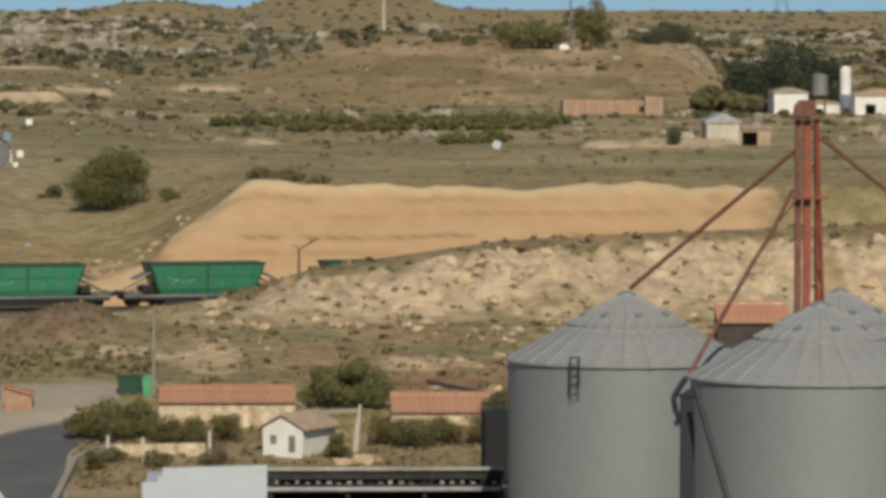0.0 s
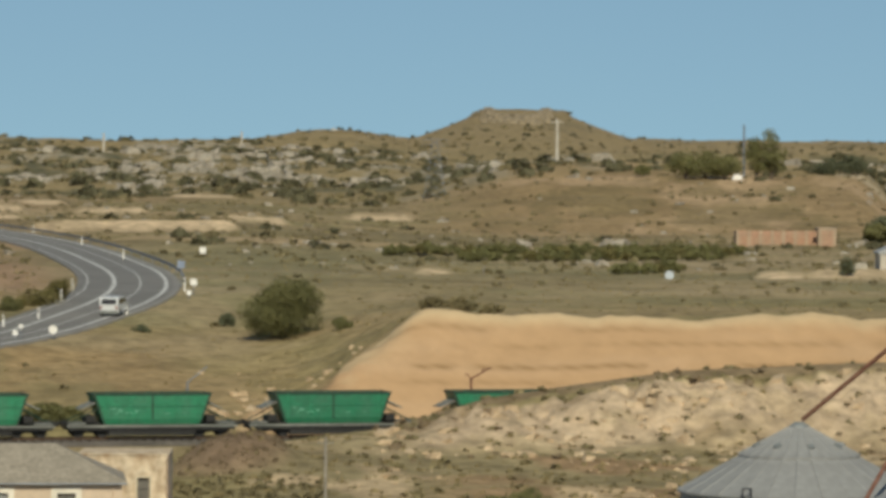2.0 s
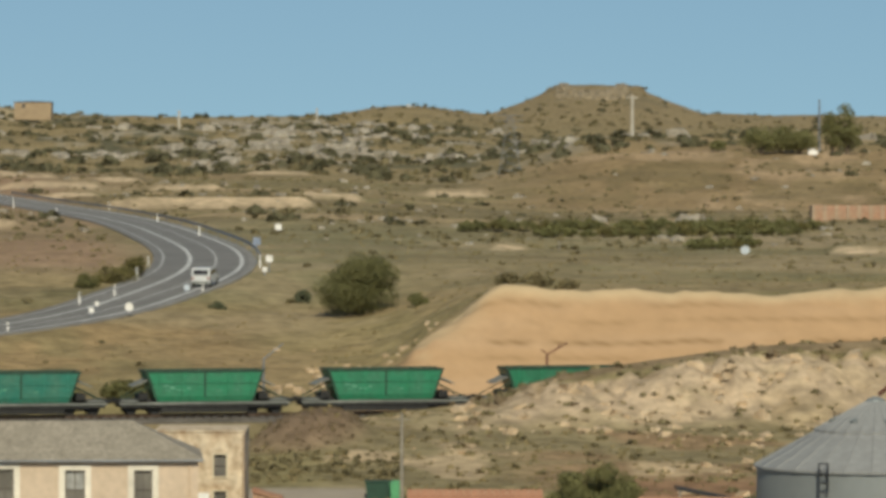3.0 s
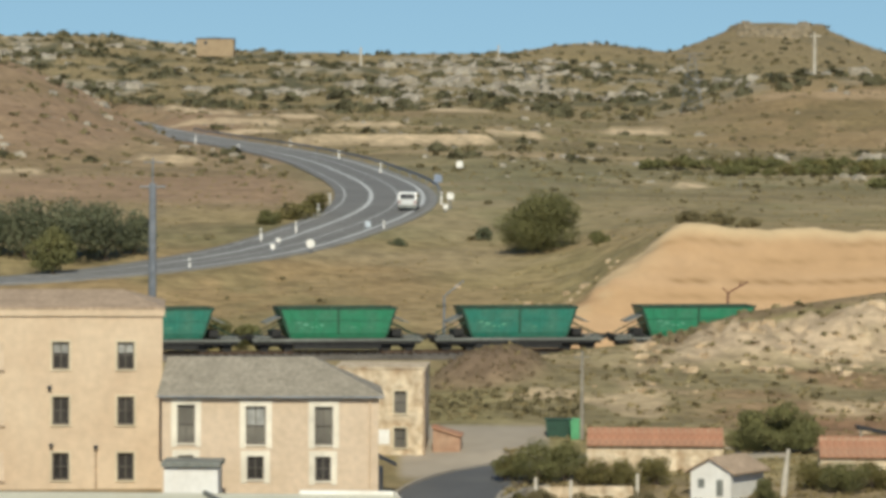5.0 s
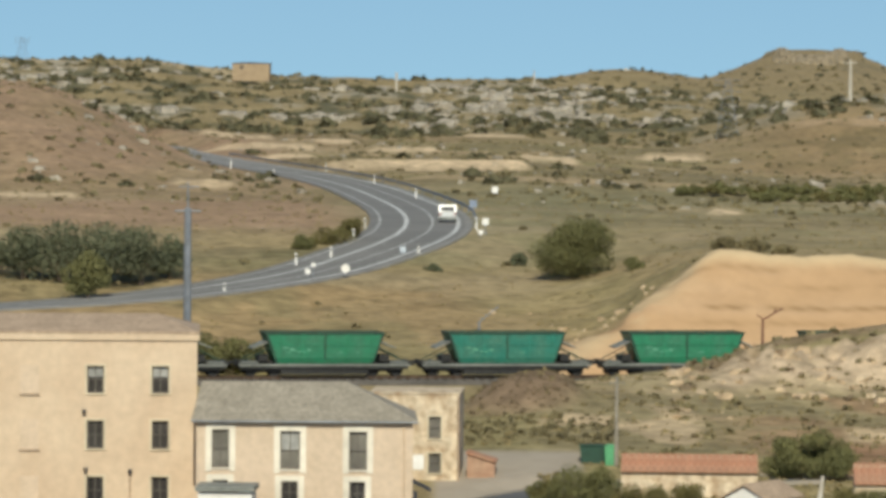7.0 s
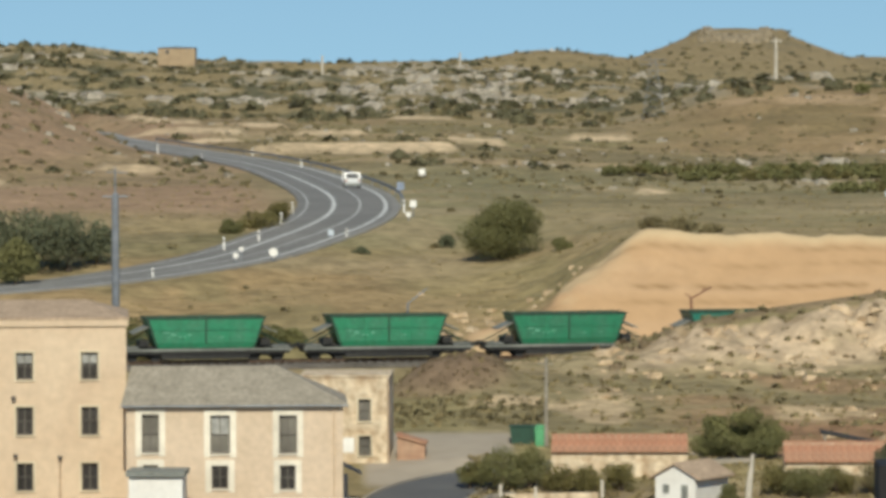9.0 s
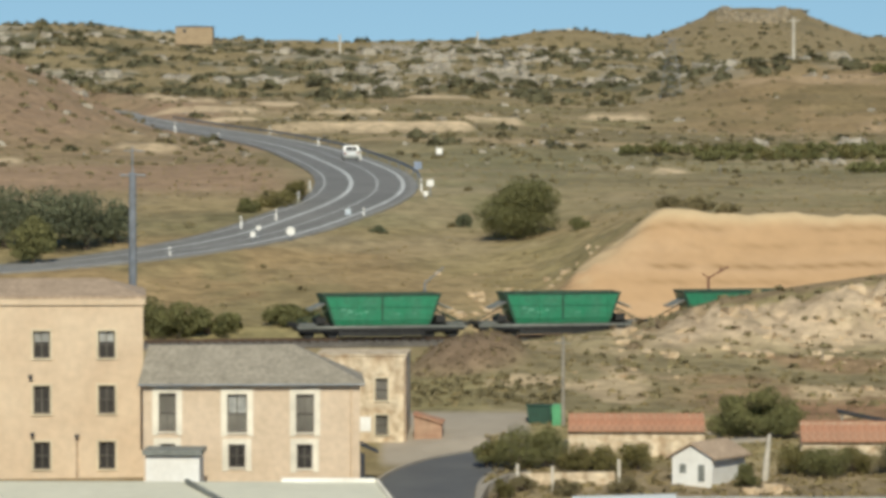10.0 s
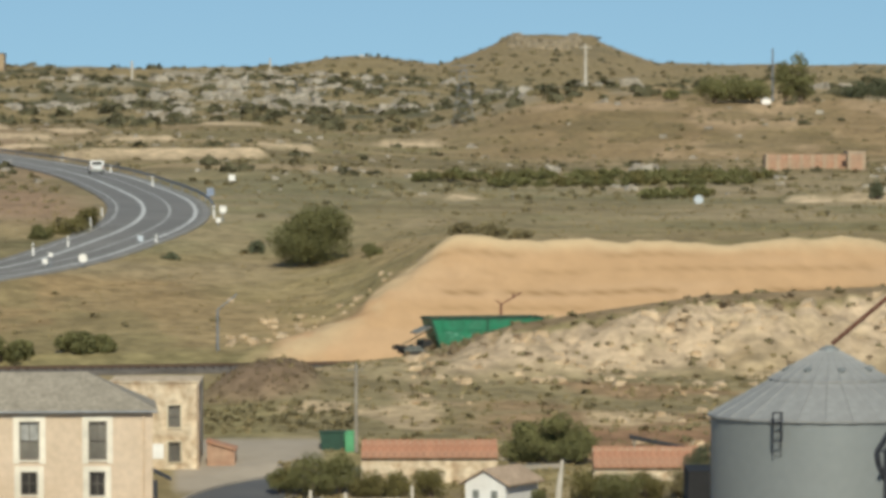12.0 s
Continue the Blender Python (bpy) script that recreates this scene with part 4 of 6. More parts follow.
# tall mill building, base at the street
mill = thing("mill_building", (-28.2, 297, -0.8), "tall ochre rendered mill building with a low tiled roof", "building", turn=5.5)
zs = [(1.5, 3.12), (4.76, 6.42), (8.02, 9.62)]
cols = [-2.15, -5.95]
holes = [(x - 0.49, x + 0.49, a, b) for x in cols for a, b in zs]
shell(mill, -16.5, 0, 0, 11, -0.4, 11.5, holes, M_RENDER)
for i, x in enumerate(cols):
    for j, (a, b) in enumerate(zs):
        window(mill, x, a, b, 0.98, 0.0, M_SASH, blind=(0.6 if j == 2 else False), bars=(1, 1), surround=0.14, trim=M_WINSOFT)
for x in (-9.8, -13.6):
    for a, b in zs:
        part("blind_window", boxes((x - 0.55, x + 0.55, -0.03, 0.0, a - 0.03, b + 0.05)), M_RENDER2, mill, "walled-up window")
        part("window_sill", boxes((x - 0.6, x + 0.6, -0.1, -0.031, a - 0.14, a - 0.035)), M_TILE_BROWN, mill)
part("cornice", boxes((-16.6, 0.12, -0.14, -0.003, 11.15, 11.5), (0.003, 0.12, -0.003, 11, 11.15, 11.5)), M_RENDER, mill, "plain projecting cornice")
part("roof", hip_roof(-16.5, 0, 0, 11, 11.65, 12.5, 3.0, 2.4, over=0.15), M_TILE_BROWN, mill, "weathered brown tile roof")
for x, z in ((-6.6, 6.9), (-6.5, 3.5), (-3.9, 3.4)):
    part("wall_lamp", boxes((x - 0.12, x + 0.12, -0.35, -0.003, z, z + 0.16)), M_DARK, mill)
part("downpipe", tubes(((-3.9, -0.08, -0.3), (-3.9, -0.08, 3.4), 0.06, 0.06, 8)), M_TILE_BROWN, mill)

# two-storey house with a hipped roof
house = thing("house", (-27.75, 292, 0.2), "two-storey pinkish rendered house with white window surrounds and hipped roof", "house", turn=4.0)
specs = [(1.39, 3.05, 5.27, 1.0), (1.39, 0.97, 2.34, 0.87), (5.41, 2.97, 5.19, 1.14), (5.39, 0.95, 2.29, 0.97), (9.33, 2.96, 5.18, 1.04), (9.3, 0.87, 2.28, 0.91)]
holes = [(x - w / 2, x + w / 2, a, b) for x, a, b, w in specs]
shell(house, 0, 12.5, 0, 9, -0.8, 5.79, holes, M_RENDER2)
for x, a, b, w in specs:
    window(house, x, a, b, w, 0.0, M_SASH, bars=(1, 1), surround=0.36, blind=0.5 if (4 < x < 7 and b > 4) else False, glass=M_PANE_PALE if b > 4 else None)
part("roof", hip_roof(0, 12.5, 0, 9, 5.84, 7.82, 0.2, 3.75, over=0.3), M_TILE_GREY, house, "weathered grey tiled hip roof")
part("gutter", tubes(((-0.3, -0.36, 5.74), (12.8, -0.36, 5.74), 0.06, 0.06, 8)), M_POSTG, house)
part("downpipe", tubes(((11.99, -0.07, -0.4), (11.99, -0.07, 5.49), 0.05, 0.05, 8)), M_RENDER, house)
part("side_door_canopy", prism([(12.51, 2.3), (13.59, 1.75), (13.59, 1.65), (12.51, 2.15)], 0.8, 3.0), M_DARK, house, "dark canopy over a side door")
part("side_gate", boxes((12.52, 12.79, 0.9, 1.0, -0.4, 1.7)), M_DARK, house)

annex = thing("annex", (-18.8, 310, 0.8), "small stone annex with patchy pale plaster and flat roof", "house")
specs = [(3.95, 3.1, 4.45, 0.75), (3.95, 1.0, 2.2, 0.75)]
shell(annex, 0, 5.45, 0, 6.5, -0.6, 5.8, [(x - w / 2, x + w / 2, a, b) for x, a, b, w in specs], M_STONE)
for x, a, b, w in specs:
    window(annex, x, a, b, w, 0.0, M_SASH, bars=(1, 1), surround=0.12, trim=M_WINSOFT, glass=M_PANE_PALE)
part("roof", boxes((-0.06, 5.51, -0.06, 6.56, 5.81, 5.92)), M_STONE, annex)
part("white_patch", boxes((2.55, 3.3, -0.02, -0.003, 1.2, 2.1)), M_WHITE, annex, "patch of white paint")
part("downpipe", tubes(((5.4, -0.08, -0.4), (5.4, -0.08, 5.7), 0.07, 0.07, 8)), M_TILE_BROWN, annex)
stub = thing("brick_lean_to", (-12.9, 311, 0.9), "low red brick lean-to beside the annex", "outbuilding")
part("wall", prism([(0, -0.5), (1.7, -0.5), (1.7, 1.5), (0, 2.0)], 0, 2.5), M_BRICK, stub)
part("roof", prism([(-0.05, 2.02), (1.8, 1.5), (1.8, 1.62), (-0.05, 2.14)], -0.15, 2.65), M_TILE, stub)

warehouse = thing("warehouse", (-45, 262, -4.0), "low warehouse with a cream sheet-metal roof", "warehouse")
part("wall", boxes((0, 30.4, 0.5, 18, -1, 3.5)), M_RENDER2, warehouse)
bm = bmesh.new()
v = [bm.verts.new(p) for p in ((-1, -6, 3.4), (35.4, -6, 3.4), (31.2, 18.5, 5.3), (-1, 18.5, 5.3), (-1, -6, 3.25), (35.4, -6, 3.25), (31.2, 18.5, 5.15), (-1, 18.5, 5.15))]
for f in ((0, 1, 2, 3), (7, 6, 5, 4), (0, 4, 5, 1), (1, 5, 6, 2), (2, 6, 7, 3), (3, 7, 4, 0)):
    bm.faces.new([v[i] for i in f])
roof = part("roof", bm, M_CREAM, warehouse, "cream corrugated roof sheeting")
part("verge_flashing", tubes(((35.5, -6, 3.45), (31.3, 18.5, 5.35), 0.13, 0.13, 6)), M_SURROUND, warehouse)
part("ridge_flashing", boxes((26, 31.2, 18.4, 18.7, 5.15, 5.5)), M_WHITE, warehouse)
part("roof_duct", tubes(((20.8, 17.8, 5.4), (23.9, 9.5, 4.75), 0.14, 0.14, 6)), M_SILL, warehouse, "dark pipe lying on the roof")

van_box = thing("lean_to", (-27.3, 286.5, -0.9), "white sheet-metal lean-to with a grey roof before the house", "outbuilding")
part("body", boxes((0.2, 3.25, 0, 3, -0.5, 3.2)), M_WHITE, van_box)
part("roof", boxes((0.05, 3.4, -0.25, 3.2, 3.21, 3.5)), M_SILL, van_box)

# white shed with stepped gable, and the open barn beside it
shed = thing("white_shed", (-3.9, 270, -3.2), "white sheet-metal shed with a stepped parapet", "shed")
part("front", prism([(0, -0.5), (6.65, -0.5), (6.65, 4.72), (1.1, 4.58), (1.1, 4.15), (0.85, 4.15), (0.85, 3.85), (0, 3.8)], 0, 0.3), M_SHEET, shed)
part("wall", boxes((0.2, 6.6, 0.3, 8, -0.5, 3.7)), M_SHEET, shed)
barn = thing("open_barn", (2.76, 270, -3.2), "open-fronted dark steel barn with a pale roof edge", "barn")
part("roof", prism([(0, 4.4), (12.6, 4.5), (12.6, 4.6), (0, 4.5)], -0.2, 9), M_SILL, barn).rotation_euler.x = -0.085
part("fascia", boxes((0, 12.6, -0.25, -0.203, 4.46, 4.62)), M_POSTPALE, barn)
# walls, cladding and posts share one near-black colour
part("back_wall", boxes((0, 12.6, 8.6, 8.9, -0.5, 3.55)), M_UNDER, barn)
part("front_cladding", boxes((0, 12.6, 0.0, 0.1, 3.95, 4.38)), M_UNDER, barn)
part("beam", boxes((0, 12.5, -0.15, 0.0, 3.35, 3.55)), M_POSTPALE, barn)
part("beam", boxes((0, 12.5, -0.12, 0.0, 3.6, 3.7)), M_UNDER, barn)
rng = random.Random(8)
for k in range(22):
    part("bracket", boxes((0.4 + k * 0.55, 0.4 + k * 0.55 + rng.uniform(0.15, 0.3), -0.16, -0.02, 3.72, rng.uniform(3.78, 3.92))), rng.choice((M_SILL, M_POSTPALE, M_UNDER)), barn)
for x in (0.1, 4.2, 8.3, 12.3):
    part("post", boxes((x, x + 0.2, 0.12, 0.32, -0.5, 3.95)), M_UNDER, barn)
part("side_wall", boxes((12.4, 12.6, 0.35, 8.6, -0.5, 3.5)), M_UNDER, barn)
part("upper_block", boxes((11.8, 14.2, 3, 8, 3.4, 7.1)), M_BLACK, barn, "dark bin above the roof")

# hut with a white gable
hut = thing("hut", (2.75, 294, 0.0), "small white-washed hut with a grey gabled roof", "hut", turn=-28)
part("wall", prism([(0, -0.4), (2.6, -0.4), (2.6, 1.75), (1.3, 2.45), (0, 1.75)], 0, 4.2), M_WHITE, hut)
for s in (-1, 1):
    part("roof_slope", prism([(1.3, 2.47), (1.3 + s * 1.65, 1.6), (1.3 + s * 1.65, 1.7), (1.3, 2.58)], -0.2, 4.4), M_TILE_BROWN, hut)
part("door", boxes((1.7, 2.1, -0.05, 0.0, 0.35, 1.3)), M_SILL, hut)
part("window", boxes((0.5, 0.9, -0.04, 0.0, 0.8, 1.3)), M_SILL, hut)


def tiled_wall(u0, u1, d, top_row, red_row, base_row, label, wall=M_STONE):
    x0, x1 = (u0 - BEAR) * d / UNIT, (u1 - BEAR) * d / UNIT
    z = [EYE[2] - (r - LEVEL) * d / UNIT for r in (base_row, red_row, top_row)]
    t = thing("tiled_shed", (x0, d, z[0]), label, "shed")
    w, h1, h2 = x1 - x0, z[1] - z[0], z[2] - z[0] + 0.1
    part("wall", boxes((0, w, 0, 2.2, -0.6, h1)), wall, t)
    n = int(w / 0.42)
    me = None
    bmr = prism([(0, h1 - 0.02), (w, h1 - 0.02), (w, h1 + 0.03), (0, h1 + 0.03)], -0.1, 0.1)
    part("eave", bmr, M_TILE, t)
    for k in range(n):
        x = k * w / n
        if me is None:
            b2 = bmesh.new()
            tw = w / n
            pts = [(0, 0), (tw * 0.25, 0.035), (tw * 0.75, 0.035), (tw, 0)]
            a = [b2.verts.new((px, -0.25, h1 + 0.04 + pz)) for px, pz in pts]
            c = [b2.verts.new((px, 2.3, h2 + pz)) for px, pz in pts]
            for i in range(3):
                b2.faces.new((a[i], a[i + 1], c[i + 1], c[i]))
            lo = [b2.verts.new((px, -0.25, h1 + 0.0)) for px in (0, tw)]
            b2.faces.new((a[0], lo[0], lo[1], a[3], a[2], a[1]))
            me = mesh_of("roof_tile", b2, M_TILE)
        o = part("roof_tile", me, None, t)
        o.location.x = x
    part("gable", prism([(0, h1), (w, h1), (w, h2 - 0.1), (0, h2 - 0.1)], 1.9, 2.2), M_STONE, t)


tiled_wall(1090, 1332, 303, 784, 808, 856, "long low shed with a red tiled roof")
tiled_wall(1502, 1690, 303, 797, 826, 862, "low shed with a faded red tiled roof")
# the third one's wall is coloured dark to stand for a shaded opening
tiled_wall(2082, 2212, 345, 634, 668, 708, "small shed with an orange tiled roof behind the silos, its shaded opening painted dark", M_OPENING_ROOF)

skip = thing("waste_skip", ((1016 - BEAR) * 317 / UNIT, 317, height((1016 - BEAR) * 317 / UNIT, 317) + 0.18), "green steel waste skip beside the street", "skip")
part("body", prism([(0.15, -0.2), (1.55, -0.2), (1.8, 0.95), (0, 0.95)], 0, 1.6), M_SKIP, skip)
part("rim", boxes((-0.05, 1.85, -0.06, 0.05, 0.9, 1.0)), M_SKIP, skip)
binn = thing("waste_container", ((1071 - BEAR) * 316.5 / UNIT, 316.5, height((1071 - BEAR) * 316.5 / UNIT, 316.5) + 0.08), "bright green plastic waste container", "container")
part("body", prism([(-0.3, -0.1), (0.3, -0.1), (0.36, 1.0), (-0.36, 1.0)], -0.35, 0.35), M_BIN, binn)
part("lid", prism([(-0.38, 1.003), (0.38, 1.003), (0.25, 1.2), (-0.25, 1.2)], -0.38, 0.38), M_BIN, binn)


# ---- silos ----
def silo(u, eave_row, d, radius, label, base=-4.3, ladder=False):
    x = (u - BEAR) * d / UNIT
    ze = EYE[2] - (eave_row - LEVEL) * d / UNIT - base
    s = thing("grain_silo", (x, d, base), label, "silo", "grain silos")
    n = 72
    bm = bmesh.new()
    rings = []
    levels = 40
    for k in range(levels * 2 + 1):
        r = radius + (0.012 if k % 2 else -0.012)
        rings.append([bm.verts.new((r * math.cos(i * math.tau / n), r * math.sin(i * math.tau / n), ze * k / (levels * 2))) for i in range(n)])
    for a, b in zip(rings, rings[1:]):
        for i in range(n):
            j = (i + 1) % n
            bm.faces.new((a[i], a[j], b[j], b[i]))
    part("wall", bm, M_ZINC, s, "corrugated galvanised wall sheets", smooth=True)
    # roof of sheet segments with raised seams, in two rings
    seg = 28
    rise = radius * 0.535
    rt, zt = 0.45, ze + rise
    mid, zm = radius * 0.5, ze + rise * 0.535
    panel = bmesh.new()
    w = math.tau / seg

    def at(r, ang, z):
        return panel.verts.new((r * math.sin(ang), -r * math.cos(ang), z))
    ro = radius + 0.16
    a = [at(ro, -w / 2, ze - 0.04), at(ro, w / 2, ze - 0.04), at(mid, w / 2, zm), at(mid, -w / 2, zm)]
    panel.faces.new(a)
    b = [at(mid + 0.1, -w / 2, zm + 0.06), at(mid + 0.1, w / 2, zm + 0.06), at(rt, w / 2, zt), at(rt, -w / 2, zt)]
    panel.faces.new(b)
    c = [at(mid + 0.1, -w / 2, zm - 0.04), at(mid + 0.1, w / 2, zm - 0.04)]
    panel.faces.new((b[1], b[0], c[0], c[1]))
    lip = [at(ro, -w / 2, ze - 0.14), at(ro, w / 2, ze - 0.14)]
    panel.faces.new((a[1], a[0], lip[0], lip[1]))
    for r0, z0, r1, z1 in ((ro, ze - 0.04, mid, zm), (mid + 0.1, zm + 0.06, rt, zt)):
        p = [at(r0, w / 2 - 0.045 / r0, z0), at(r0, w / 2, z0 + 0.045), at(r0, w / 2 + 0.045 / r0, z0)]
        q = [at(r1, w / 2 - 0.045 / r1, z1), at(r1, w / 2, z1 + 0.035), at(r1, w / 2 + 0.045 / r1, z1)]
        panel.faces.new((p[0], p[1], q[1], q[0]))
        panel.faces.new((p[1], p[2], q[2], q[1]))
        panel.faces.new((p[0], p[2], p[1]))
    bmesh.ops.recalc_face_normals(panel, faces=panel.faces)
    me = mesh_of("roof_sheet", panel, M_ZINC_ROOF)
    for k in range(seg):
        o = part("roof_sheet", me, None, s)
        o.rotation_euler.z = k * w
    part("cap", tubes(((0, 0, zt - 0.1), (0, 0, zt + 0.05), 0.55, 0.5, 20), ((0, 0, zt + 0.05), (0, 0, zt + 0.22), 0.5, 0.2, 20)), M_ZINC, s)
    for k in range(8):
        ang = k * math.tau / 8 + 0.2
        r = radius * 0.36
        z = ze + rise * (1 - (r - rt) / (radius - rt)) + 0.0
        part("roof_vent", tubes(((r * math.sin(ang), -r * math.cos(ang), z - 0.1), (r * math.sin(ang) * 1.05, -r * math.cos(ang) * 1.05, z + 0.14), 0.17, 0.2, 10)), M_ZINC, s)
    # ladder with its cage near the eave
    if not ladder:
        return s
    ang = -0.53
    lx, ly = radius * math.sin(ang), -radius * math.cos(ang)
    bm = bmesh.new()
    for dx in (-0.2, 0.2):
        tube(bm, (lx + dx, ly - 0.15, ze - 1.85), (lx + dx, ly - 0.15, ze + 0.4), 0.025, 0.02, 6)
        tube(bm, (lx + dx * 1.1, ly - 0.6, ze - 1.05), (lx + dx * 1.1, ly - 0.6, ze + 0.4), 0.035, 0.035, 6)
    for k in range(8):
        tube(bm, (lx - 0.2, ly - 0.15, ze - 1.8 + k * 0.3), (lx + 0.2, ly - 0.15, ze - 1.8 + k * 0.3), 0.015, 0.015, 5)
    for k in range(4):
        z = ze - 1.05 + k * 0.48
        for p, q in (((-0.2, -0.15), (-0.22, -0.6)), ((-0.22, -0.6), (0.22, -0.6)), ((0.22, -0.6), (0.2, -0.15))):
            tube(bm, (lx + p[0], ly + p[1], z), (lx + q[0], ly + q[1], z), 0.035, 0.035, 5)
    part("ladder", bm, M_DARK, s, "dark caged ladder")
    return s


silo(1920, 730, 259, 6.05, "galvanised grain silo with a ribbed conical roof", ladder=True)
silo(2266, 761, 240, 6.16, "large galvanised grain silo with a ribbed conical roof")
silo(2300, 722, 268, 6.05, "galvanised grain silo standing behind two others")

# red bucket-elevator tower
TD = 255.0


def tp(u, v, d=TD):
    return spot(u, v, d)


tower_base = Vector((tp(2238, 700).x, TD, -4.0))
tower = thing("elevator_tower", tower_base, "red-painted steel bucket elevator tower above the silos", "elevator")


def rel(u, v, d=TD):
    return spot(u, v, d) - tower_base


part("leg_casing", boxes((-0.52, -0.22, -0.2, 0.2, 0, rel(0, 290).z)), M_RUST, tower)
part("leg_casing", boxes((-0.1, 0.26, -0.2, 0.2, 0, rel(0, 290).z)), M_RED, tower)
part("head", prism([(-0.58, rel(0, 300).z), (0.45, rel(0, 300).z), (0.5, rel(0, 280).z), (0.2, rel(0, 271).z), (-0.3, rel(0, 271).z), (-0.55, rel(0, 282).z)], -0.45, 0.45), M_RUST, tower, "rusty elevator head")
part("head_platform", boxes((-0.7, 0.8, -0.6, 0.6, rel(0, 306).z, rel(0, 303).z)), M_RUST, tower)
top, low = rel(2258, 300), rel(2288, 700)
for y in (-0.6, 0.6):
    part("lattice_leg", tubes(((top.x, y * 0.5, top.z), (low.x, y, 0), 0.06, 0.08, 6)), M_RED, tower)
    part("lattice_leg", tubes(((0.5, y * 0.5, top.z), (0.75, y, 0), 0.06, 0.08, 6)), M_RED, tower)
for k in range(14):
    t0, t1 = k / 14, (k + 1) / 14
    xa, xb = top.x + (low.x - top.x) * t0, top.x + (low.x - top.x) * t1
    za, zb = top.z * (1 - t0), top.z * (1 - t1)
    for y in (-0.45, 0.45):
        part("brace", tubes(((0.62, y, za), (xb, y, zb), 0.04, 0.04, 5)), M_RED, tower)
        part("strut", tubes(((0.62, y, zb), (xb, y, zb), 0.035, 0.035, 5)), M_RED, tower)

part("service_platform", boxes((-0.6, 1.1, -0.7, 0.7, rel(0, 447).z, rel(0, 443).z)), M_RED, tower)


def chute(name, pts, r, material, label, parent=tower):
    bm = bmesh.new()
    for a, b in zip(pts, pts[1:]):
        tube(bm, a, b, r, r, 8)
    return part(name, bm, material, parent, label)


chute("chute", [rel(2218, 362), rel(1926, 606, 260)], 0.12, M_RUST, "rusty spout to a silo")
chute("chute", [rel(2268, 340), rel(2400, 445, 250)], 0.12, M_RUST, "rusty spout to a silo")
chute("chute", [rel(2215, 430), rel(2180, 505), rel(2148, 555), rel(2026, 770, 250)], 0.11, M_RUST, "long rusty spout")
part("spout_brace", tubes((rel(2230, 440), rel(2176, 505), 0.05, 0.05, 5), (rel(2168, 500), rel(2200, 510), 0.04, 0.04, 5)), M_RUST, tower)
down = thing("discharge_leg", (spot(2018, 900, 236).x, 236, -4.2), "dark steel discharge leg between the silos", "conveyor")


def rd(u, v, d=236):
    return spot(u, v, d) - Vector((spot(2018, 900, 236).x, 236, -4.2))


part("casing", boxes((rd(2017, 0).x, rd(2041, 0).x, -0.35, 0.35, 0, rd(0, 798).z)), M_DARK, down)
part("hood", prism([(rd(2012, 0).x, rd(0, 799).z), (rd(2043, 0).x, rd(0, 799).z), (rd(2040, 0).x, rd(0, 783).z), (rd(2030, 0).x, rd(0, 788).z)], -0.4, 0.4), M_DARK, down)
part("spout", tubes((rd(2026, 765), rd(2004, 800), 0.14, 0.14, 8), (rd(2004, 800), rd(2008, 825), 0.14, 0.14, 8), (rd(2008, 825), rd(2020, 850), 0.12, 0.12, 8)), M_DARK, down)
part("spout", tubes((rd(2043, 783, 234), rd(2102, 985, 231.5), 0.13, 0.13, 8)), M_DARK, down)

# ---- trees ----
tree("round_tree", 1424, None, 312, 7.2, 3.45, "rounded olive-green tree behind the hut", M_LEAF, 8, 0.03, 12000, 0.11)
tree("hillside_tree", 1006, None, 447, 8.4, 6.5, "broad dark green tree alone on the dry hillside", M_LEAF, 9, 0.02, 15000, 0.14)

# ---- white car on the road ----
car = thing("car", (0, 0, 0), "small white car driving up the country road", "car")
part("body", prism([(-1.85, 0.3), (1.85, 0.3), (1.9, 0.8), (1.15, 1.02), (0.6, 1.62), (-1.6, 1.7), (-1.86, 1.05)], -0.85, 0.85), M_CARWHITE, car)
part("windscreen", prism([(1.12, 1.07), (0.66, 1.56), (0.7, 1.58), (1.18, 1.08)], -0.72, 0.72), M_PANE, car)
part("rear_window", prism([(-1.84, 1.12), (-1.66, 1.56), (-1.7, 1.58), (-1.9, 1.12)], -0.68, 0.68), M_PANE, car)
for s in (-1, 1):
    part("side_window", prism([(-1.6, 1.1), (0.98, 1.1), (0.55, 1.55), (-1.48, 1.58)], min(s * 0.852, s * 0.862), max(s * 0.852, s * 0.862)), M_PANE, car)
    part("tail_light", boxes((-1.9, -1.86, s * 0.72 - 0.1, s * 0.72 + 0.1, 0.7, 0.92)), M_RED, car)
part("bumper", boxes((-1.96, -1.86, -0.8, 0.8, 0.28, 0.55)), M_SILL, car)
WHEELS = []
wheel = part("wheel", tubes(((0, -0.1, 0), (0, 0.1, 0), 0.31, 0.31, 16)), M_TYRE, car)
part("rim", tubes(((0, -0.11, 0), (0, 0.11, 0), 0.18, 0.18, 12)), M_ZINC, wheel)
WHEELS.append((wheel, 1.25, -0.8))
for x, y in ((1.25, 0.8), (-1.25, -0.8), (-1.25, 0.8)):
    w2 = part("wheel", wheel.data, None, car)
    part("rim", wheel.children[0].data, None, w2)
    WHEELS.append((w2, x, y))

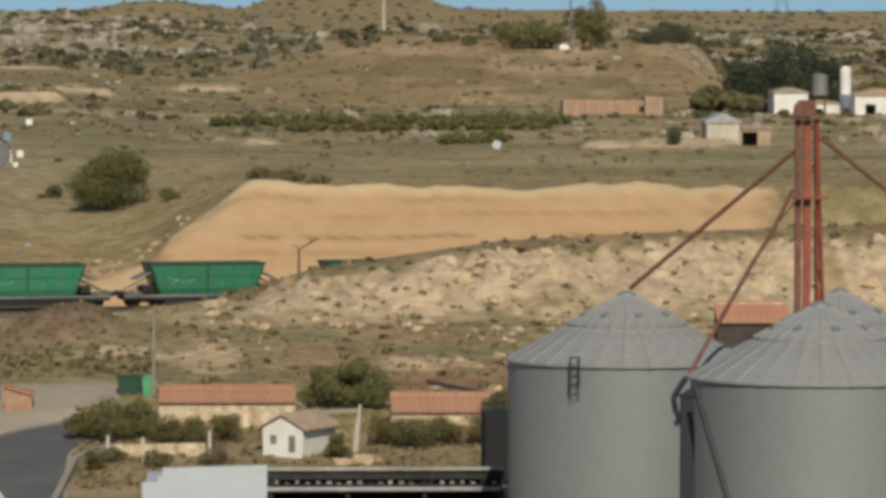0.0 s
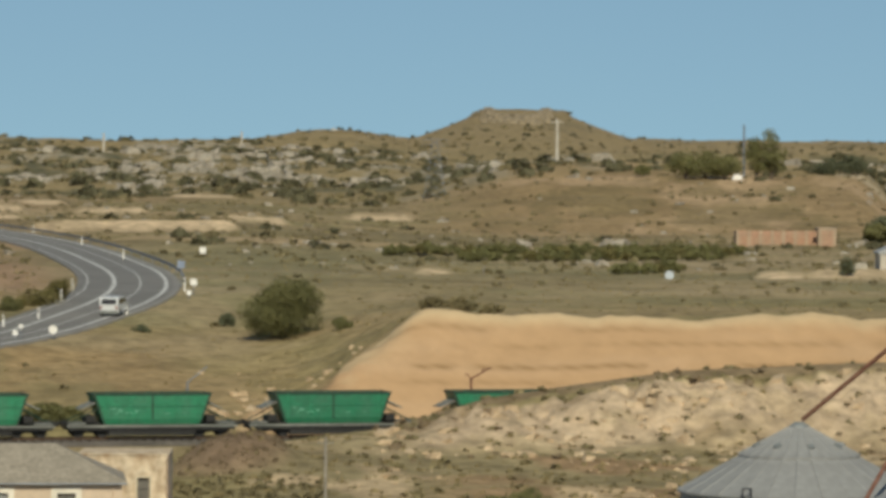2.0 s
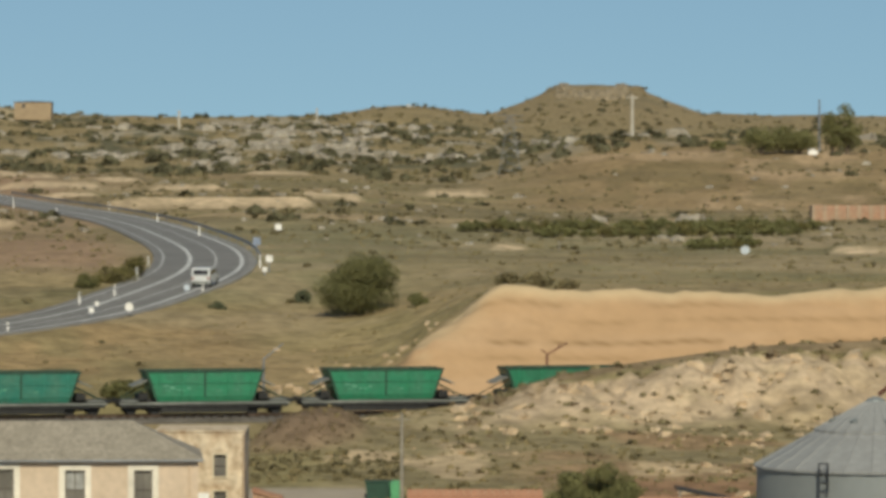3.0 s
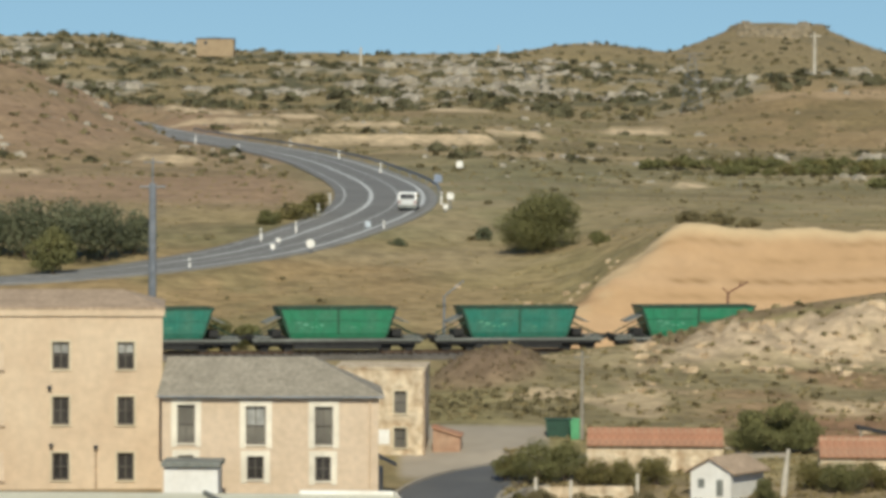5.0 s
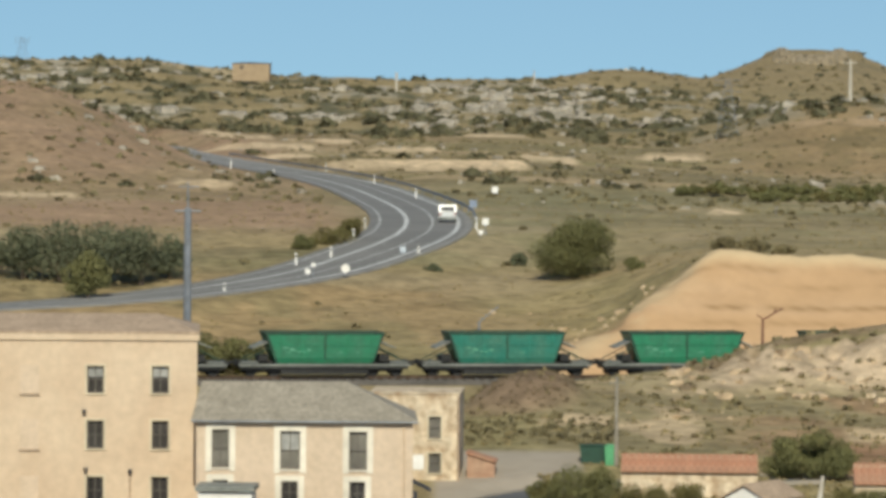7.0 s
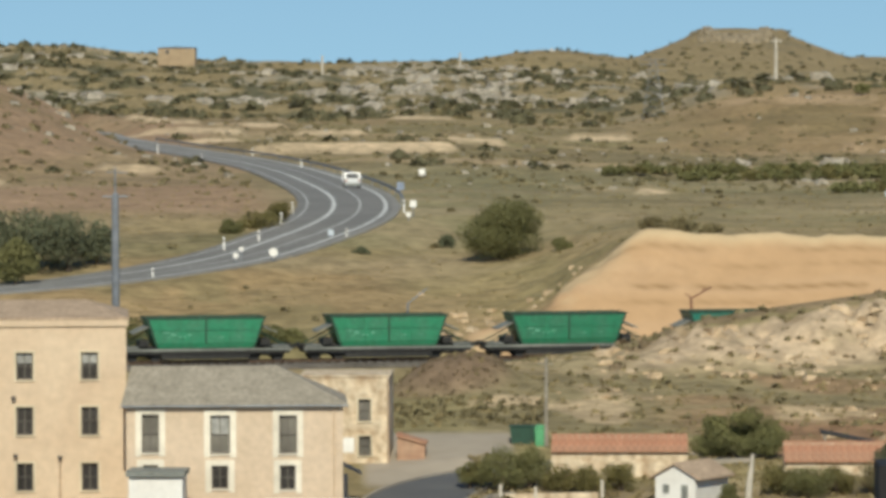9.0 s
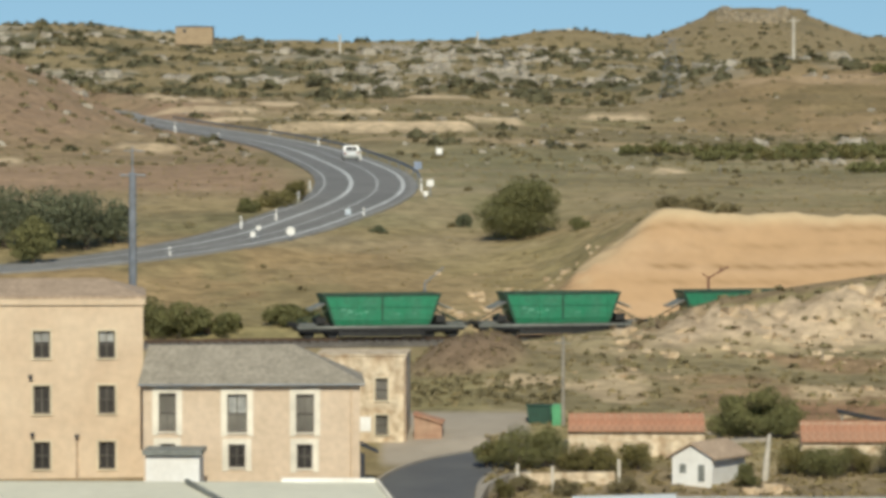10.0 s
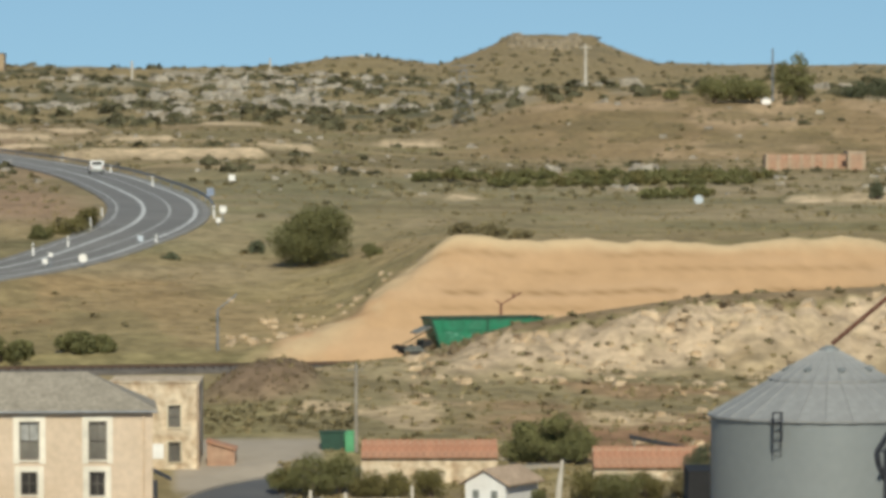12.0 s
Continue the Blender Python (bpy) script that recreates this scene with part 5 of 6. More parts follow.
# ---- bushes by the railway and on the hillside ----
for u, d, wd, h, leaf, sd, lab in ((905, 458.0, 1.6, 1.5, M_LEAF_DARK, 11, "small round bush on the dry slope"), (1108, 440.8, 2.2, 1.6, M_LEAF, 12, "low bush beside the hillside tree"),
                                   (752, 450.0, 2.0, 1.3, M_LEAF_DARK, 13, "low dark bush beside the road"), (1268, 406.0, 2.6, 1.3, M_SCRUB, 14, "dry brown bush above the cutting"),
                                   (1320, 406.0, 3.6, 1.5, M_SCRUB, 15, "dry brown bush above the cutting"), (1372, 406.0, 2.6, 1.1, M_SCRUB, 16, "dry brown bush above the cutting"),
                                   (575, 471.5, 4.5, 2.3, M_LEAF_LIGHT, 17, "yellowish bush inside the road's bend"), (610, 476.8, 3.0, 2.6, M_LEAF_LIGHT, 18, "yellowish bush inside the road's bend"),
                                   (525, 467.5, 3.0, 1.8, M_LEAF, 19, "olive bush inside the road's bend")):
    tree("bush", u, None, d, wd, h, lab, leaf, sd, 0.05, 900, 0.16)
for u, row, wd, h, leaf, sd in ((25, 436.5, 6.5, 5.2, M_LEAF_DARK, 21), (90, 435.8, 7.0, 6.2, M_LEAF_DARK, 22), (165, 436.0, 7.0, 6.4, M_LEAF_DARK, 23), (235, 438.5, 6.5, 5.8, M_LEAF_DARK, 24),
                                (285, 442.8, 4.0, 4.2, M_LEAF_DARK, 25), (140, 427.0, 4.6, 4.2, M_LEAF, 26), (-40, 439.5, 6.5, 3.6, M_LEAF_DARK, 27)):
    tree("thicket_tree", u, None, row, wd, h, "dark leafy tree in a thicket below the road", leaf, sd, 0.06, 2200, 0.2, group="thicket below the road")
for u, d, wd, h, leaf, sd in ((345, 383, 4.5, 3.5, M_LEAF, 31), (398, 383, 5.0, 3.4, M_LEAF, 32), (452, 384, 4.4, 2.6, M_LEAF, 33), (494, 386, 2.6, 1.6, M_LEAF, 34),
                              (588, 388.5, 4.0, 2.2, M_LEAF, 35), (632, 389.5, 2.8, 1.7, M_LEAF, 36), (300, 382, 4.0, 3.0, M_LEAF, 37)):
    tree("trackside_bush", u, None, d, wd, h, "leafy green bush beside the railway", leaf, sd, 0.06, 1800, 0.17, group="bushes beside the railway")

# ---- village greenery ----
for u, d, wd, h, leaf, sd, n in ((945, 300, 1.8, 2.0, M_LEAF, 41, 900), (965, 300, 2.2, 2.1, M_LEAF_LIGHT, 42, 1200), (1000, 298.5, 3.2, 3.0, M_LEAF, 43, 1800), (1052, 299, 3.0, 2.8, M_LEAF, 44, 1700),
                                 (1100, 298, 2.6, 2.1, M_LEAF_LIGHT, 45, 1200), (1150, 297, 2.8, 2.2, M_LEAF_LIGHT, 46, 1200), (1215, 298, 3.0, 2.2, M_LEAF_LIGHT, 47, 1300), (1405, 293, 1.8, 1.9, M_LEAF, 48, 900),
                                 (1492, 297, 2.8, 2.2, M_LEAF_LIGHT, 49, 1300), (1545, 296, 3.4, 2.6, M_LEAF, 50, 1700), (1595, 297, 2.4, 2.1, M_LEAF_LIGHT, 51, 1000), (1690, 296, 2.4, 4.4, M_LEAF_DARK, 52, 1500), (1655, 297, 2.2, 2.4, M_SCRUB, 53, 800),
                                 (975, 290, 1.4, 1.5, M_LEAF_LIGHT, 54, 600), (1010, 292, 2.4, 1.2, M_SCRUB, 55, 700), (1085, 291, 2.6, 1.2, M_SCRUB, 56, 700), (1190, 291, 2.4, 1.3, M_SCRUB, 57, 700)):
    tree("garden_bush", u, None, d, wd, h, "loose bush among the village gardens", leaf, sd, 0.1, int(n * 1.8), 0.085, group="bushes among the gardens")


def wall_run(name, line, thick, high, material, label):
    t = thing(name, (0, 0, 0), label, "wall")
    part("masonry", ribbon([Vector((x, y, height(x, y))) for x, y in line], -thick / 2, thick / 2, high, high + 0.5), material, t)


wall_run("garden_wall", [(-9.0, 276), (-8.6, 282), (-8.3, 287), (-8.0, 291), (-6.8, 294), (-5.5, 295)], 0.35, 0.55, M_CONCRETE, "low pale curving garden wall beside the street")
wall_run("garden_wall", [(-6.0, 293.5), (-3.0, 293.8), (-0.6, 294)], 0.3, 0.7, M_STONE, "low pale plastered garden wall")
pillar = thing("white_post", ((1440 - BEAR) * 295 / UNIT, 295, 0.0), "leaning white-painted timber post beside the hut", "post")
part("shaft", tubes(((-0.1, 0, -0.4), (0.02, 0, 1.2), 0.2, 0.19, 8), ((0.02, 0, 1.2), (0.22, 0, 2.95), 0.19, 0.09, 8)), M_POST, pillar)
for k, (u, d, w) in enumerate(((1418, 291, 0.5), (1432, 291, 0.35), (1455, 291.5, 0.6), (1470, 292, 0.4))):
    x = (u - BEAR) * d / UNIT
    rocks("rubble_heap", "heap of pale rubble beside the hut", np.array([(x + 0.3 * i - 0.4, d + 0.2 * (i % 2), height(x, d) + 0.15) for i in range(3)]), [w * 0.6, w * 0.7, w * 0.5], M_CREAMROCK, 60 + k)
shelter = thing("shelter", ((1567 - BEAR) * 309 / UNIT, 309, 1.2), "small open shelter with a dark sloping roof", "shelter")
part("roof", prism([(0, 2.0), (4.3, 1.15), (4.3, 1.27), (0, 2.14)], 0, 2.4), M_UNDER, shelter)
for x in (0.2, 4.0):
    part("post", boxes((x, x + 0.12, 0.1, 0.22, -0.4, 1.15 if x > 2 else 1.95)), M_WOOD, shelter)
part("back_wall", boxes((0.1, 4.2, 2.1, 2.3, -0.4, 1.1)), M_TILE_BROWN, shelter)


# ---- poles, posts and signs ----
def pole(name, u, d, top, foot, r, material, label, category, arms=(), base=None):
    x = (u - BEAR) * d / UNIT
    z0 = height(x, d) if base is None else base
    h = EYE[2] - (top - LEVEL) * d / UNIT - z0
    t = thing(name, (x, d, z0), label, category)
    part("shaft", tubes(((0, 0, -0.5), (0, 0, h), r, r * 0.7, 8)), material, t)
    for (x0, z0a, x1, z1a, ra) in arms:
        part("arm", tubes(((x0, 0, h + z0a), (x1, 0, h + z1a), ra, ra, 6)), material, t)
    return t, h


pole("utility_pole", 1081, 316, 640, 772, 0.13, M_WOOD, "weathered timber pole beside the waste skip", "pole", [(-0.5, -0.4, 0.5, -0.4, 0.05)])
pole("lamp_post", 836, 391.5, 545, 0, 0.11, M_POSTG, "thin grey post with a short raked arm beside the track", "post", [(0, 0, 1.5, 1.2, 0.06)])
pole("lamp_post", 1338, 391.5, 534, 0, 0.13, M_RUST, "thin rusty post with forked arms beside the track", "post", [(0, -0.1, 1.55, 0.8, 0.07), (0, -0.05, -0.45, 0.3, 0.05), (0.8, 0.35, 1.0, 0.75, 0.05)])
pole("lamp_post", 1850, 391.5, 528, 0, 0.1, M_RUST, "thin rusty post beside the track", "post", [(0, 0, 1.0, 0.7, 0.05)])
t, h = pole("power_pole", 317, 312, 348, 560, 0.3, M_POSTG, "grey concrete power pole behind the mill", "pole", [(-0.8, -0.2, 0.8, -0.2, 0.06), (-0.55, 1.3, 0.7, 1.3, 0.04), (0, 0, 0, 1.6, 0.05)], base=2.0)
part("insulator_box", boxes((0.25, 0.6, -0.3, 0.1, -0.4 + 4.0, 4.4)), M_WHITE, t)
pole("distant_pole", 1359, 560, 335, 0, 0.1, M_WOOD, "thin timber pole standing in the meadow", "pole")
pole("mast", 1092, 2230, 93, 0, 0.6, M_POST, "pale concrete power mast on the ridge", "mast", [(-2, -1, 2, -1, 0.2)])
pole("mast", 1488, 1330, 76, 0, 0.5, M_POST, "pale concrete power mast on the ridge", "mast", [(-1.6, -0.8, 1.6, -0.8, 0.2)])
pole("mast", 686, 1800, 105, 0, 0.5, M_POST, "pale concrete power mast on the ridge", "mast")
pole("mast", 1819, 1150, 84, 0, 0.28, M_POSTG, "slim grey mast beside the trees", "mast")
pole("mast", 930, 2000, 100, 0, 0.4, M_POST, "pale concrete power mast on the ridge", "mast")


def pylon(u, d, top, wide, label):
    x = (u - BEAR) * d / UNIT
    z0 = height(x, d)
    h = EYE[2] - (top - LEVEL) * d / UNIT - z0
    t = thing("lattice_pylon", (x, d, z0), label, "pylon")
    r = 0.002 * h + 0.03
    for sx in (-1, 1):
        for sy in (-1, 1):
            part("leg", tubes(((sx * wide, sy * wide, -0.5), (sx * wide * 0.18, sy * wide * 0.18, h), r, r, 5)), M_POSTG, t)
    for k in range(8):
        a, b = k / 8, (k + 1) / 8
        wa, wb = wide * (1 - 0.82 * a), wide * (1 - 0.82 * b)
        part("brace", tubes(((-wa, -wa, h * a), (wb, -wb, h * b), r * 0.7, r * 0.7, 4)), M_POSTG, t)
        part("brace", tubes(((wa, -wa, h * a), (-wb, -wb, h * b), r * 0.7, r * 0.7, 4)), M_POSTG, t)
    for f in (0.8, 0.9, 0.99):
        part("crossarm", tubes(((-wide * 1.2, 0, h * f), (wide * 1.2, 0, h * f), r, r, 5)), M_POSTG, t)


pylon(1272, 1150, 112, 2.6, "grey lattice power pylon before the ridge")
pylon(20, 2000, 48, 2.8, "grey lattice power pylon on the skyline")
pylon(2195, 1500, 58, 3.6, "grey lattice power pylon beyond the farm")

marker = None
for k, (u, row, d) in enumerate(((383, 497, 429.5), (510, 443, 451.8), (572, 428, 458.2), (632, 375, 488.5), (393, 268, 771.0), (722, 322, 593.5),
                                 (562, 275, 775.0), (728, 428, 461.2), (648, 300, 679.0), (470, 285, 719.0), (830, 375, 491.8), (612, 395, 474.8))):
    x = (u - BEAR) * d / UNIT
    if marker is None:
        marker = thing("marker_post", (x, d, height(x, d)), "white plastic marker post at the road's edge", "road post", "posts along the road")
        part("shaft", boxes((-0.08, 0.08, -0.05, 0.05, -0.4, 1.15)), M_WHITE, marker)
        part("reflector_band", boxes((-0.085, 0.085, -0.055, 0.055, 0.8, 0.95)), M_DARK, marker)
    else:
        copy_thing(marker, pose(x, d, height(x, d)))


def road_sign(u, d, h, shape, material, label, size=0.4):
    x = (u - BEAR) * d / UNIT
    t = thing("road_sign", (x, d, height(x, d)), label, "road sign")
    part("stake", tubes(((0, 0, -0.5), (0, 0, h), 0.05, 0.05, 6)), M_POSTG, t)
    bm = bmesh.new()
    if shape == "disc":
        tube(bm, (0, -0.06, h), (0, -0.09, h), size, size, 20)
    else:
        box(bm, -size, size, -0.09, -0.06, h - size, h + size)
    part("plate", bm, material, t)


road_sign(598, 441.0, 1.2, "disc", M_WHITE, "round white road sign seen from its back", 0.38)
road_sign(531, 439.8, 1.1, "plate", M_WHITE, "white rectangular road sign", 0.22)
road_sign(541, 441.0, 1.5, "plate", M_WHITE, "white rectangular road sign", 0.18)
road_sign(700, 460.2, 0.9, "plate", M_SHEET, "pale rectangular road sign", 0.26)
road_sign(824, 497.5, 2.3, "plate", M_BLUESIGN, "blue-grey road sign on a tall stake", 0.36)
road_sign(846, 484.8, 1.1, "plate", M_WHITE, "white arrow board at the bend", 0.32)
road_sign(838, 479.8, 0.6, "plate", M_WHITE, "small white sign at the bend", 0.22)
road_sign(862, 603.0, 0.7, "plate", M_WHITE, "white board in the field beyond the road", 0.38)
rail_guard = thing("crash_barrier", (0, 0, 0), "grey steel crash barrier along the road's outer bend", "barrier")
part("beam", ribbon(HIGHWAY[100:185], 5.6, 5.68, 0.75, 0.32), M_POSTG, rail_guard)
for i in range(100, 185, 4):
    p, q = HIGHWAY[i], HIGHWAY[i + 1]
    s = Vector(((q - p).y, -(q - p).x, 0)).normalized() * 5.75
    part("post", boxes((p.x + s.x - 0.06, p.x + s.x + 0.06, p.y + s.y - 0.04, p.y + s.y + 0.04, p.z - 0.6, p.z + 0.65)), M_POSTG, rail_guard)


# ---- distant buildings ----
def shed_far(name, u0, u1, row_top, row_base, d, depth, wall, roof, label, category="building", ridge=0.0, opens=()):
    x0, x1 = (u0 - BEAR) * d / UNIT, (u1 - BEAR) * d / UNIT
    zb = EYE[2] - (row_base - LEVEL) * d / UNIT
    h = (row_base - row_top) * d / UNIT
    t = thing(name, (x0, d, zb), label, category)
    w = x1 - x0
    part("front_wall", pierced(0, w, -1.5, h, 0, 0.3, list(opens)), wall, t)
    part("back_wall", boxes((0, w, depth - 0.3, depth, -1.5, h)), wall, t)
    for a in (0, w - 0.3):
        part("side_wall", boxes((a, a + 0.3, 0.3, depth - 0.3, -1.5, h)), wall, t)
    part("floor_slab", boxes((0.3, w - 0.3, 0.3, depth - 0.3, -0.6, -0.4)), M_UNDER, t)
    if roof:
        part("roof", prism([(-0.2, h), (w + 0.2, h), (w + 0.2, h + 0.2), (w * 0.5, h + 0.2 + ridge), (-0.2, h + 0.2)], -0.2, depth + 0.2), roof, t)
    return t, w, h


t, w, h = shed_far("ridge_house", 394, 460, 91, 115, 1950, 9, M_FIELDSTONE_SHADED, M_OPENING_ROOF, "lonely ochre stone house on the ridge", "house", 0.3)
part("window", boxes((3, 4.2, -0.06, -0.003, 3, 4.4)), M_PANE, t)
t, w, h = shed_far("brick_ruin", 1807, 1952, 272, 306, 776, 6, M_BRICK, None, "roofless red brick ruin at the foot of the mound", "ruin", 0,
                   [(0.8 + 1.75 * k, 1.9 + 1.75 * k, 1.1, 2.0) for k in range(7)])
for k in range(8):
    part("pier", boxes((k * 1.75 - 0.05, k * 1.75 + 0.4, -0.12, -0.003, -1, h + 0.1)), M_MORTAR, t, "pale brick pier")
t, w, h = shed_far("brick_ruin", 1952, 1984, 266, 306, 774, 7, M_MORTAR, None, "pale block of a roofless brick ruin", "ruin")
part("brick_panel", boxes((0.5, w - 0.5, -0.06, -0.003, -0.5, h - 0.5)), M_BRICK, t)
t, w, h = shed_far("field_shed", 2062, 2120, 312, 362, 556, 6, M_POST, M_POSTPALE, "pale rendered field shed with an open bay", "shed", 0.9)
t, w, h = shed_far("field_shed", 2120, 2176, 322, 362, 557, 6, M_MORTAR, M_TILE_BROWN, "low field shed with a dark open bay", "shed", 0.1, [(0.3, 2.0, -0.4, 2.1)])
t, w, h = shed_far("farm_building", 2182, 2242, 259, 308, 780, 9, M_WHITE, M_TILE_GREY, "white-washed farm building with a grey roof", "farmhouse", 0.7, [(1.2, 2.2, 0.4, 1.6), (3.2, 4.0, 0.4, 1.6)])
t, w, h = shed_far("farm_building", 2326, 2420, 264, 302, 775, 9, M_WHITE, M_TILE_BROWN, "white-washed farm building with a brown roof", "farmhouse", 1.0, [(1.6, 3.2, -0.4, 2.0)])
t, w, h = shed_far("farm_building", 2242, 2300, 278, 304, 785, 7, M_WHITE, M_TILE_BROWN, "low white farm outbuilding", "farmhouse", 0.4, [(1.0, 2.4, -0.4, 1.5)])
tank = thing("water_tank", spot(2263, 300, 770), "grey water tank on a steel frame", "tank")
part("vessel", tubes(((0, 0, 3.2), (0, 0, 6.3), 1.2, 1.2, 18), ((0, 0, 6.3), (0, 0, 6.5), 1.2, 0.5, 18)), M_SILL, tank)
for sx in (-0.8, 0.8):
    part("leg", tubes(((sx, -0.6, -1), (sx, -0.6, 3.3), 0.09, 0.09, 6)), M_RUST, tank)
    part("leg", tubes(((sx, 0.6, -1), (sx, 0.6, 3.3), 0.09, 0.09, 6)), M_RUST, tank)
feed = thing("feed_silo", spot(2309, 300, 765), "white feed silo with a blue-grey hopper bottom", "silo")
part("vessel", tubes(((0, 0, 3.3), (0, 0, 7.2), 0.85, 0.85, 18), ((0, 0, 7.2), (0, 0, 7.6), 0.85, 0.3, 18)), M_WHITE, feed)
part("hopper", tubes(((0, 0, 1.2), (0, 0, 3.3), 0.3, 1.1, 18)), M_BLUESIGN, feed)
for k in range(4):
    a = math.pi / 4 + k * math.pi / 2
    part("leg", tubes(((1.05 * math.cos(a), 1.05 * math.sin(a), -1), (1.05 * math.cos(a), 1.05 * math.sin(a), 3.6), 0.08, 0.08, 6)), M_BLUESIGN, feed)
hut_far = thing("roadside_hut", spot(1808, 185, 1120), "tiny white hut at the edge of the mound", "hut")
part("wall", prism([(-1.0, -1), (1.0, -1), (1.0, 1.3), (0, 1.7), (-1.0, 1.3)], 0, 2), M_WHITE, hut_far)

barrel = thing("white_drum", ((1688 - BEAR) * 540.5 / UNIT, 540.5, height((1688 - BEAR) * 540.5 / UNIT, 540.5)), "white round drum lying in the orchard meadow", "drum")
part("shell", tubes(((0, -0.4, 0.42), (0, 0.4, 0.42), 0.45, 0.45, 18)), M_WHITE, barrel)
part("hoop", tubes(((0, -0.42, 0.42), (0, -0.36, 0.42), 0.48, 0.48, 18)), M_SHEET, barrel)
bx, bd = (1596 - BEAR) * 728.0 / UNIT, 728.0
rocks("boulder_heap", "heap of pale boulders behind the orchard", np.array([(bx + 0.9 * i - 1.8, bd + 0.6 * (i % 2), height(bx, bd) + 0.3 + 0.25 * (i in (1, 2, 3))) for i in range(5)]), [0.6, 0.9, 1.0, 0.8, 0.5], M_ROCK, 299)
for u, d, h in ((1000, 293.2, 1.3), (1062, 291.5, 1.5), (1180, 293, 1.6)):
    gx = (u - BEAR) * d / UNIT
    gp = thing("garden_post", (gx, d, height(gx, d)), "pale weathered post in the gardens", "post", "posts in the gardens")
    part("shaft", boxes((-0.09, 0.09, -0.09, 0.09, -0.4, h)), M_POST, gp)

# farm and mound trees
for u, d, wd, h, leaf, sd in ((1715, 1135, 9, 7.6, M_LEAF, 71), (1750, 1140, 10, 8.0, M_LEAF, 72), (1785, 1135, 9, 7.4, M_LEAF, 73), (1842, 1150, 6.5, 10.5, M_LEAF, 74), (1868, 1150, 7.5, 13.0, M_LEAF, 75),
                              (1975, 1180, 9, 5.8, M_LEAF_DARK, 76), (2010, 1180, 9, 6.2, M_LEAF_DARK, 77), (1640, 1140, 6, 2.6, M_LEAF, 78)):
    tree("mound_tree", u, None, d, wd, h, "green tree on the flat top of the mound", leaf, sd, 0.1, 1500, 0.34, group="trees on the mound")
for u, d, wd, h, leaf, sd in ((2075, 815, 8, 5.4, M_LEAF_DARK, 81), (2125, 812, 9, 9.5, M_LEAF_DEEP, 82), (2165, 815, 10, 12.4, M_LEAF_DEEP, 83), (2205, 822, 10, 13.6, M_LEAF_DEEP, 84), (2250, 825, 10, 12.8, M_LEAF_DEEP, 85),
                              (2285, 828, 8, 10.4, M_LEAF_DEEP, 86), (2105, 795, 7, 4.2, M_SCRUB, 87), (2060, 800, 7, 3.6, M_LEAF, 88), (2145, 793, 6, 3.2, M_SCRUB, 89), (2360, 830, 9, 6.5, M_LEAF, 90), (2420, 830, 9, 6.5, M_LEAF, 91)):
    tree("farm_tree", u, None, d, wd, h, "dark broad tree behind the farm", leaf, sd, 0.08, 2200, 0.32, group="trees behind the farm")
tree("bush", 2003, None, 550.0, 2.2, 2.4, "small dark round bush near the field shed", M_LEAF_DARK, 92, 0.06, 700, 0.16)

# orchard rows on the plain
k = 0
for u0, u1, d0, d1 in ((1190, 1830, 640, 672), (1240, 1830, 662, 690), (1330, 1800, 615, 640), (1590, 1720, 560, 575)):
    n = int((u1 - u0) / 12.5)
    for i in range(n):
        k += 1
        f = i / n
        rng = random.Random(500 + k)
        if rng.random() < 0.12:
            continue
        tree("orchard_tree", u0 + (u1 - u0) * f + rng.uniform(-6, 6), None, d0 + (d1 - d0) * f + rng.uniform(-3, 3), rng.uniform(2.0, 3.2), rng.uniform(1.1, 1.9), "small olive-green orchard tree in a ragged row",
             M_LEAF if rng.random() < 0.75 else M_LEAF_LIGHT, 600 + k, 0.12, 200, 0.24, group="orchard on the plain")


# ---- scrub, tufts and stones ----
def off_cut(x, d, a, e, c, bank):
    return ~((c > 0.4) & (e > 386) & (e < 403.5)) & (np.abs(e - 384) > 6)


def spread(name, label, category, n, u0, u1, d0, d1, lo, hi, leaf, seed, keep=off_cut, per=12, clump=None, squash=0.7):
    p = strewn(n, u0, u1, d0, d1, seed, keep)
    if clump:
        g = grains(p[:, 0], p[:, 1] * 0.6, clump, seed)
        p = p[g > np.quantile(g, 0.55)]
    rng = np.random.default_rng(seed + 1)
    s = lo + (hi - lo) * rng.random(len(p)) ** 2.2
    return scatter(name, label, category, p, s, leaf, seed + 2, per, squash)


spread("ridge_scrub", "dark rounded scrub dotted over the rocky ridge", "scrub", 1500, -150, 2540, 1180, 2050, 1.0, 3.0, M_SCRUBDARK, 101, per=26)
spread("ridge_scrub", "dry olive scrub dotted over the rocky ridge", "scrub", 2000, -150, 2540, 1150, 2400, 0.7, 2.2, M_SCRUB, 111)
spread("skyline_scrub", "dark low scrub along the skyline", "scrub", 700, -150, 2540, 1950, 2750, 0.8, 2.2, M_SCRUBDARK, 121)
spread("plain_scrub", "dry scrub and weeds on the brown plain", "scrub", 2600, -150, 2540, 560, 1200, 0.25, 0.9, M_SCRUB, 131)
spread("plain_scrub", "dark scattered shrubs on the brown plain", "scrub", 260, -150, 2540, 600, 1200, 0.5, 1.7, M_SCRUBDARK, 141, clump=60, per=22)
spread("meadow_tufts", "dry grass tufts on the slope above the railway", "grass", 5000, -150, 2540, 398, 600, 0.06, 0.26, M_STRAW, 151, per=8)
spread("meadow_shrubs", "small olive shrubs on the slope above the railway", "scrub", 260, -150, 2540, 398, 620, 0.2, 0.7, M_SCRUB, 161)
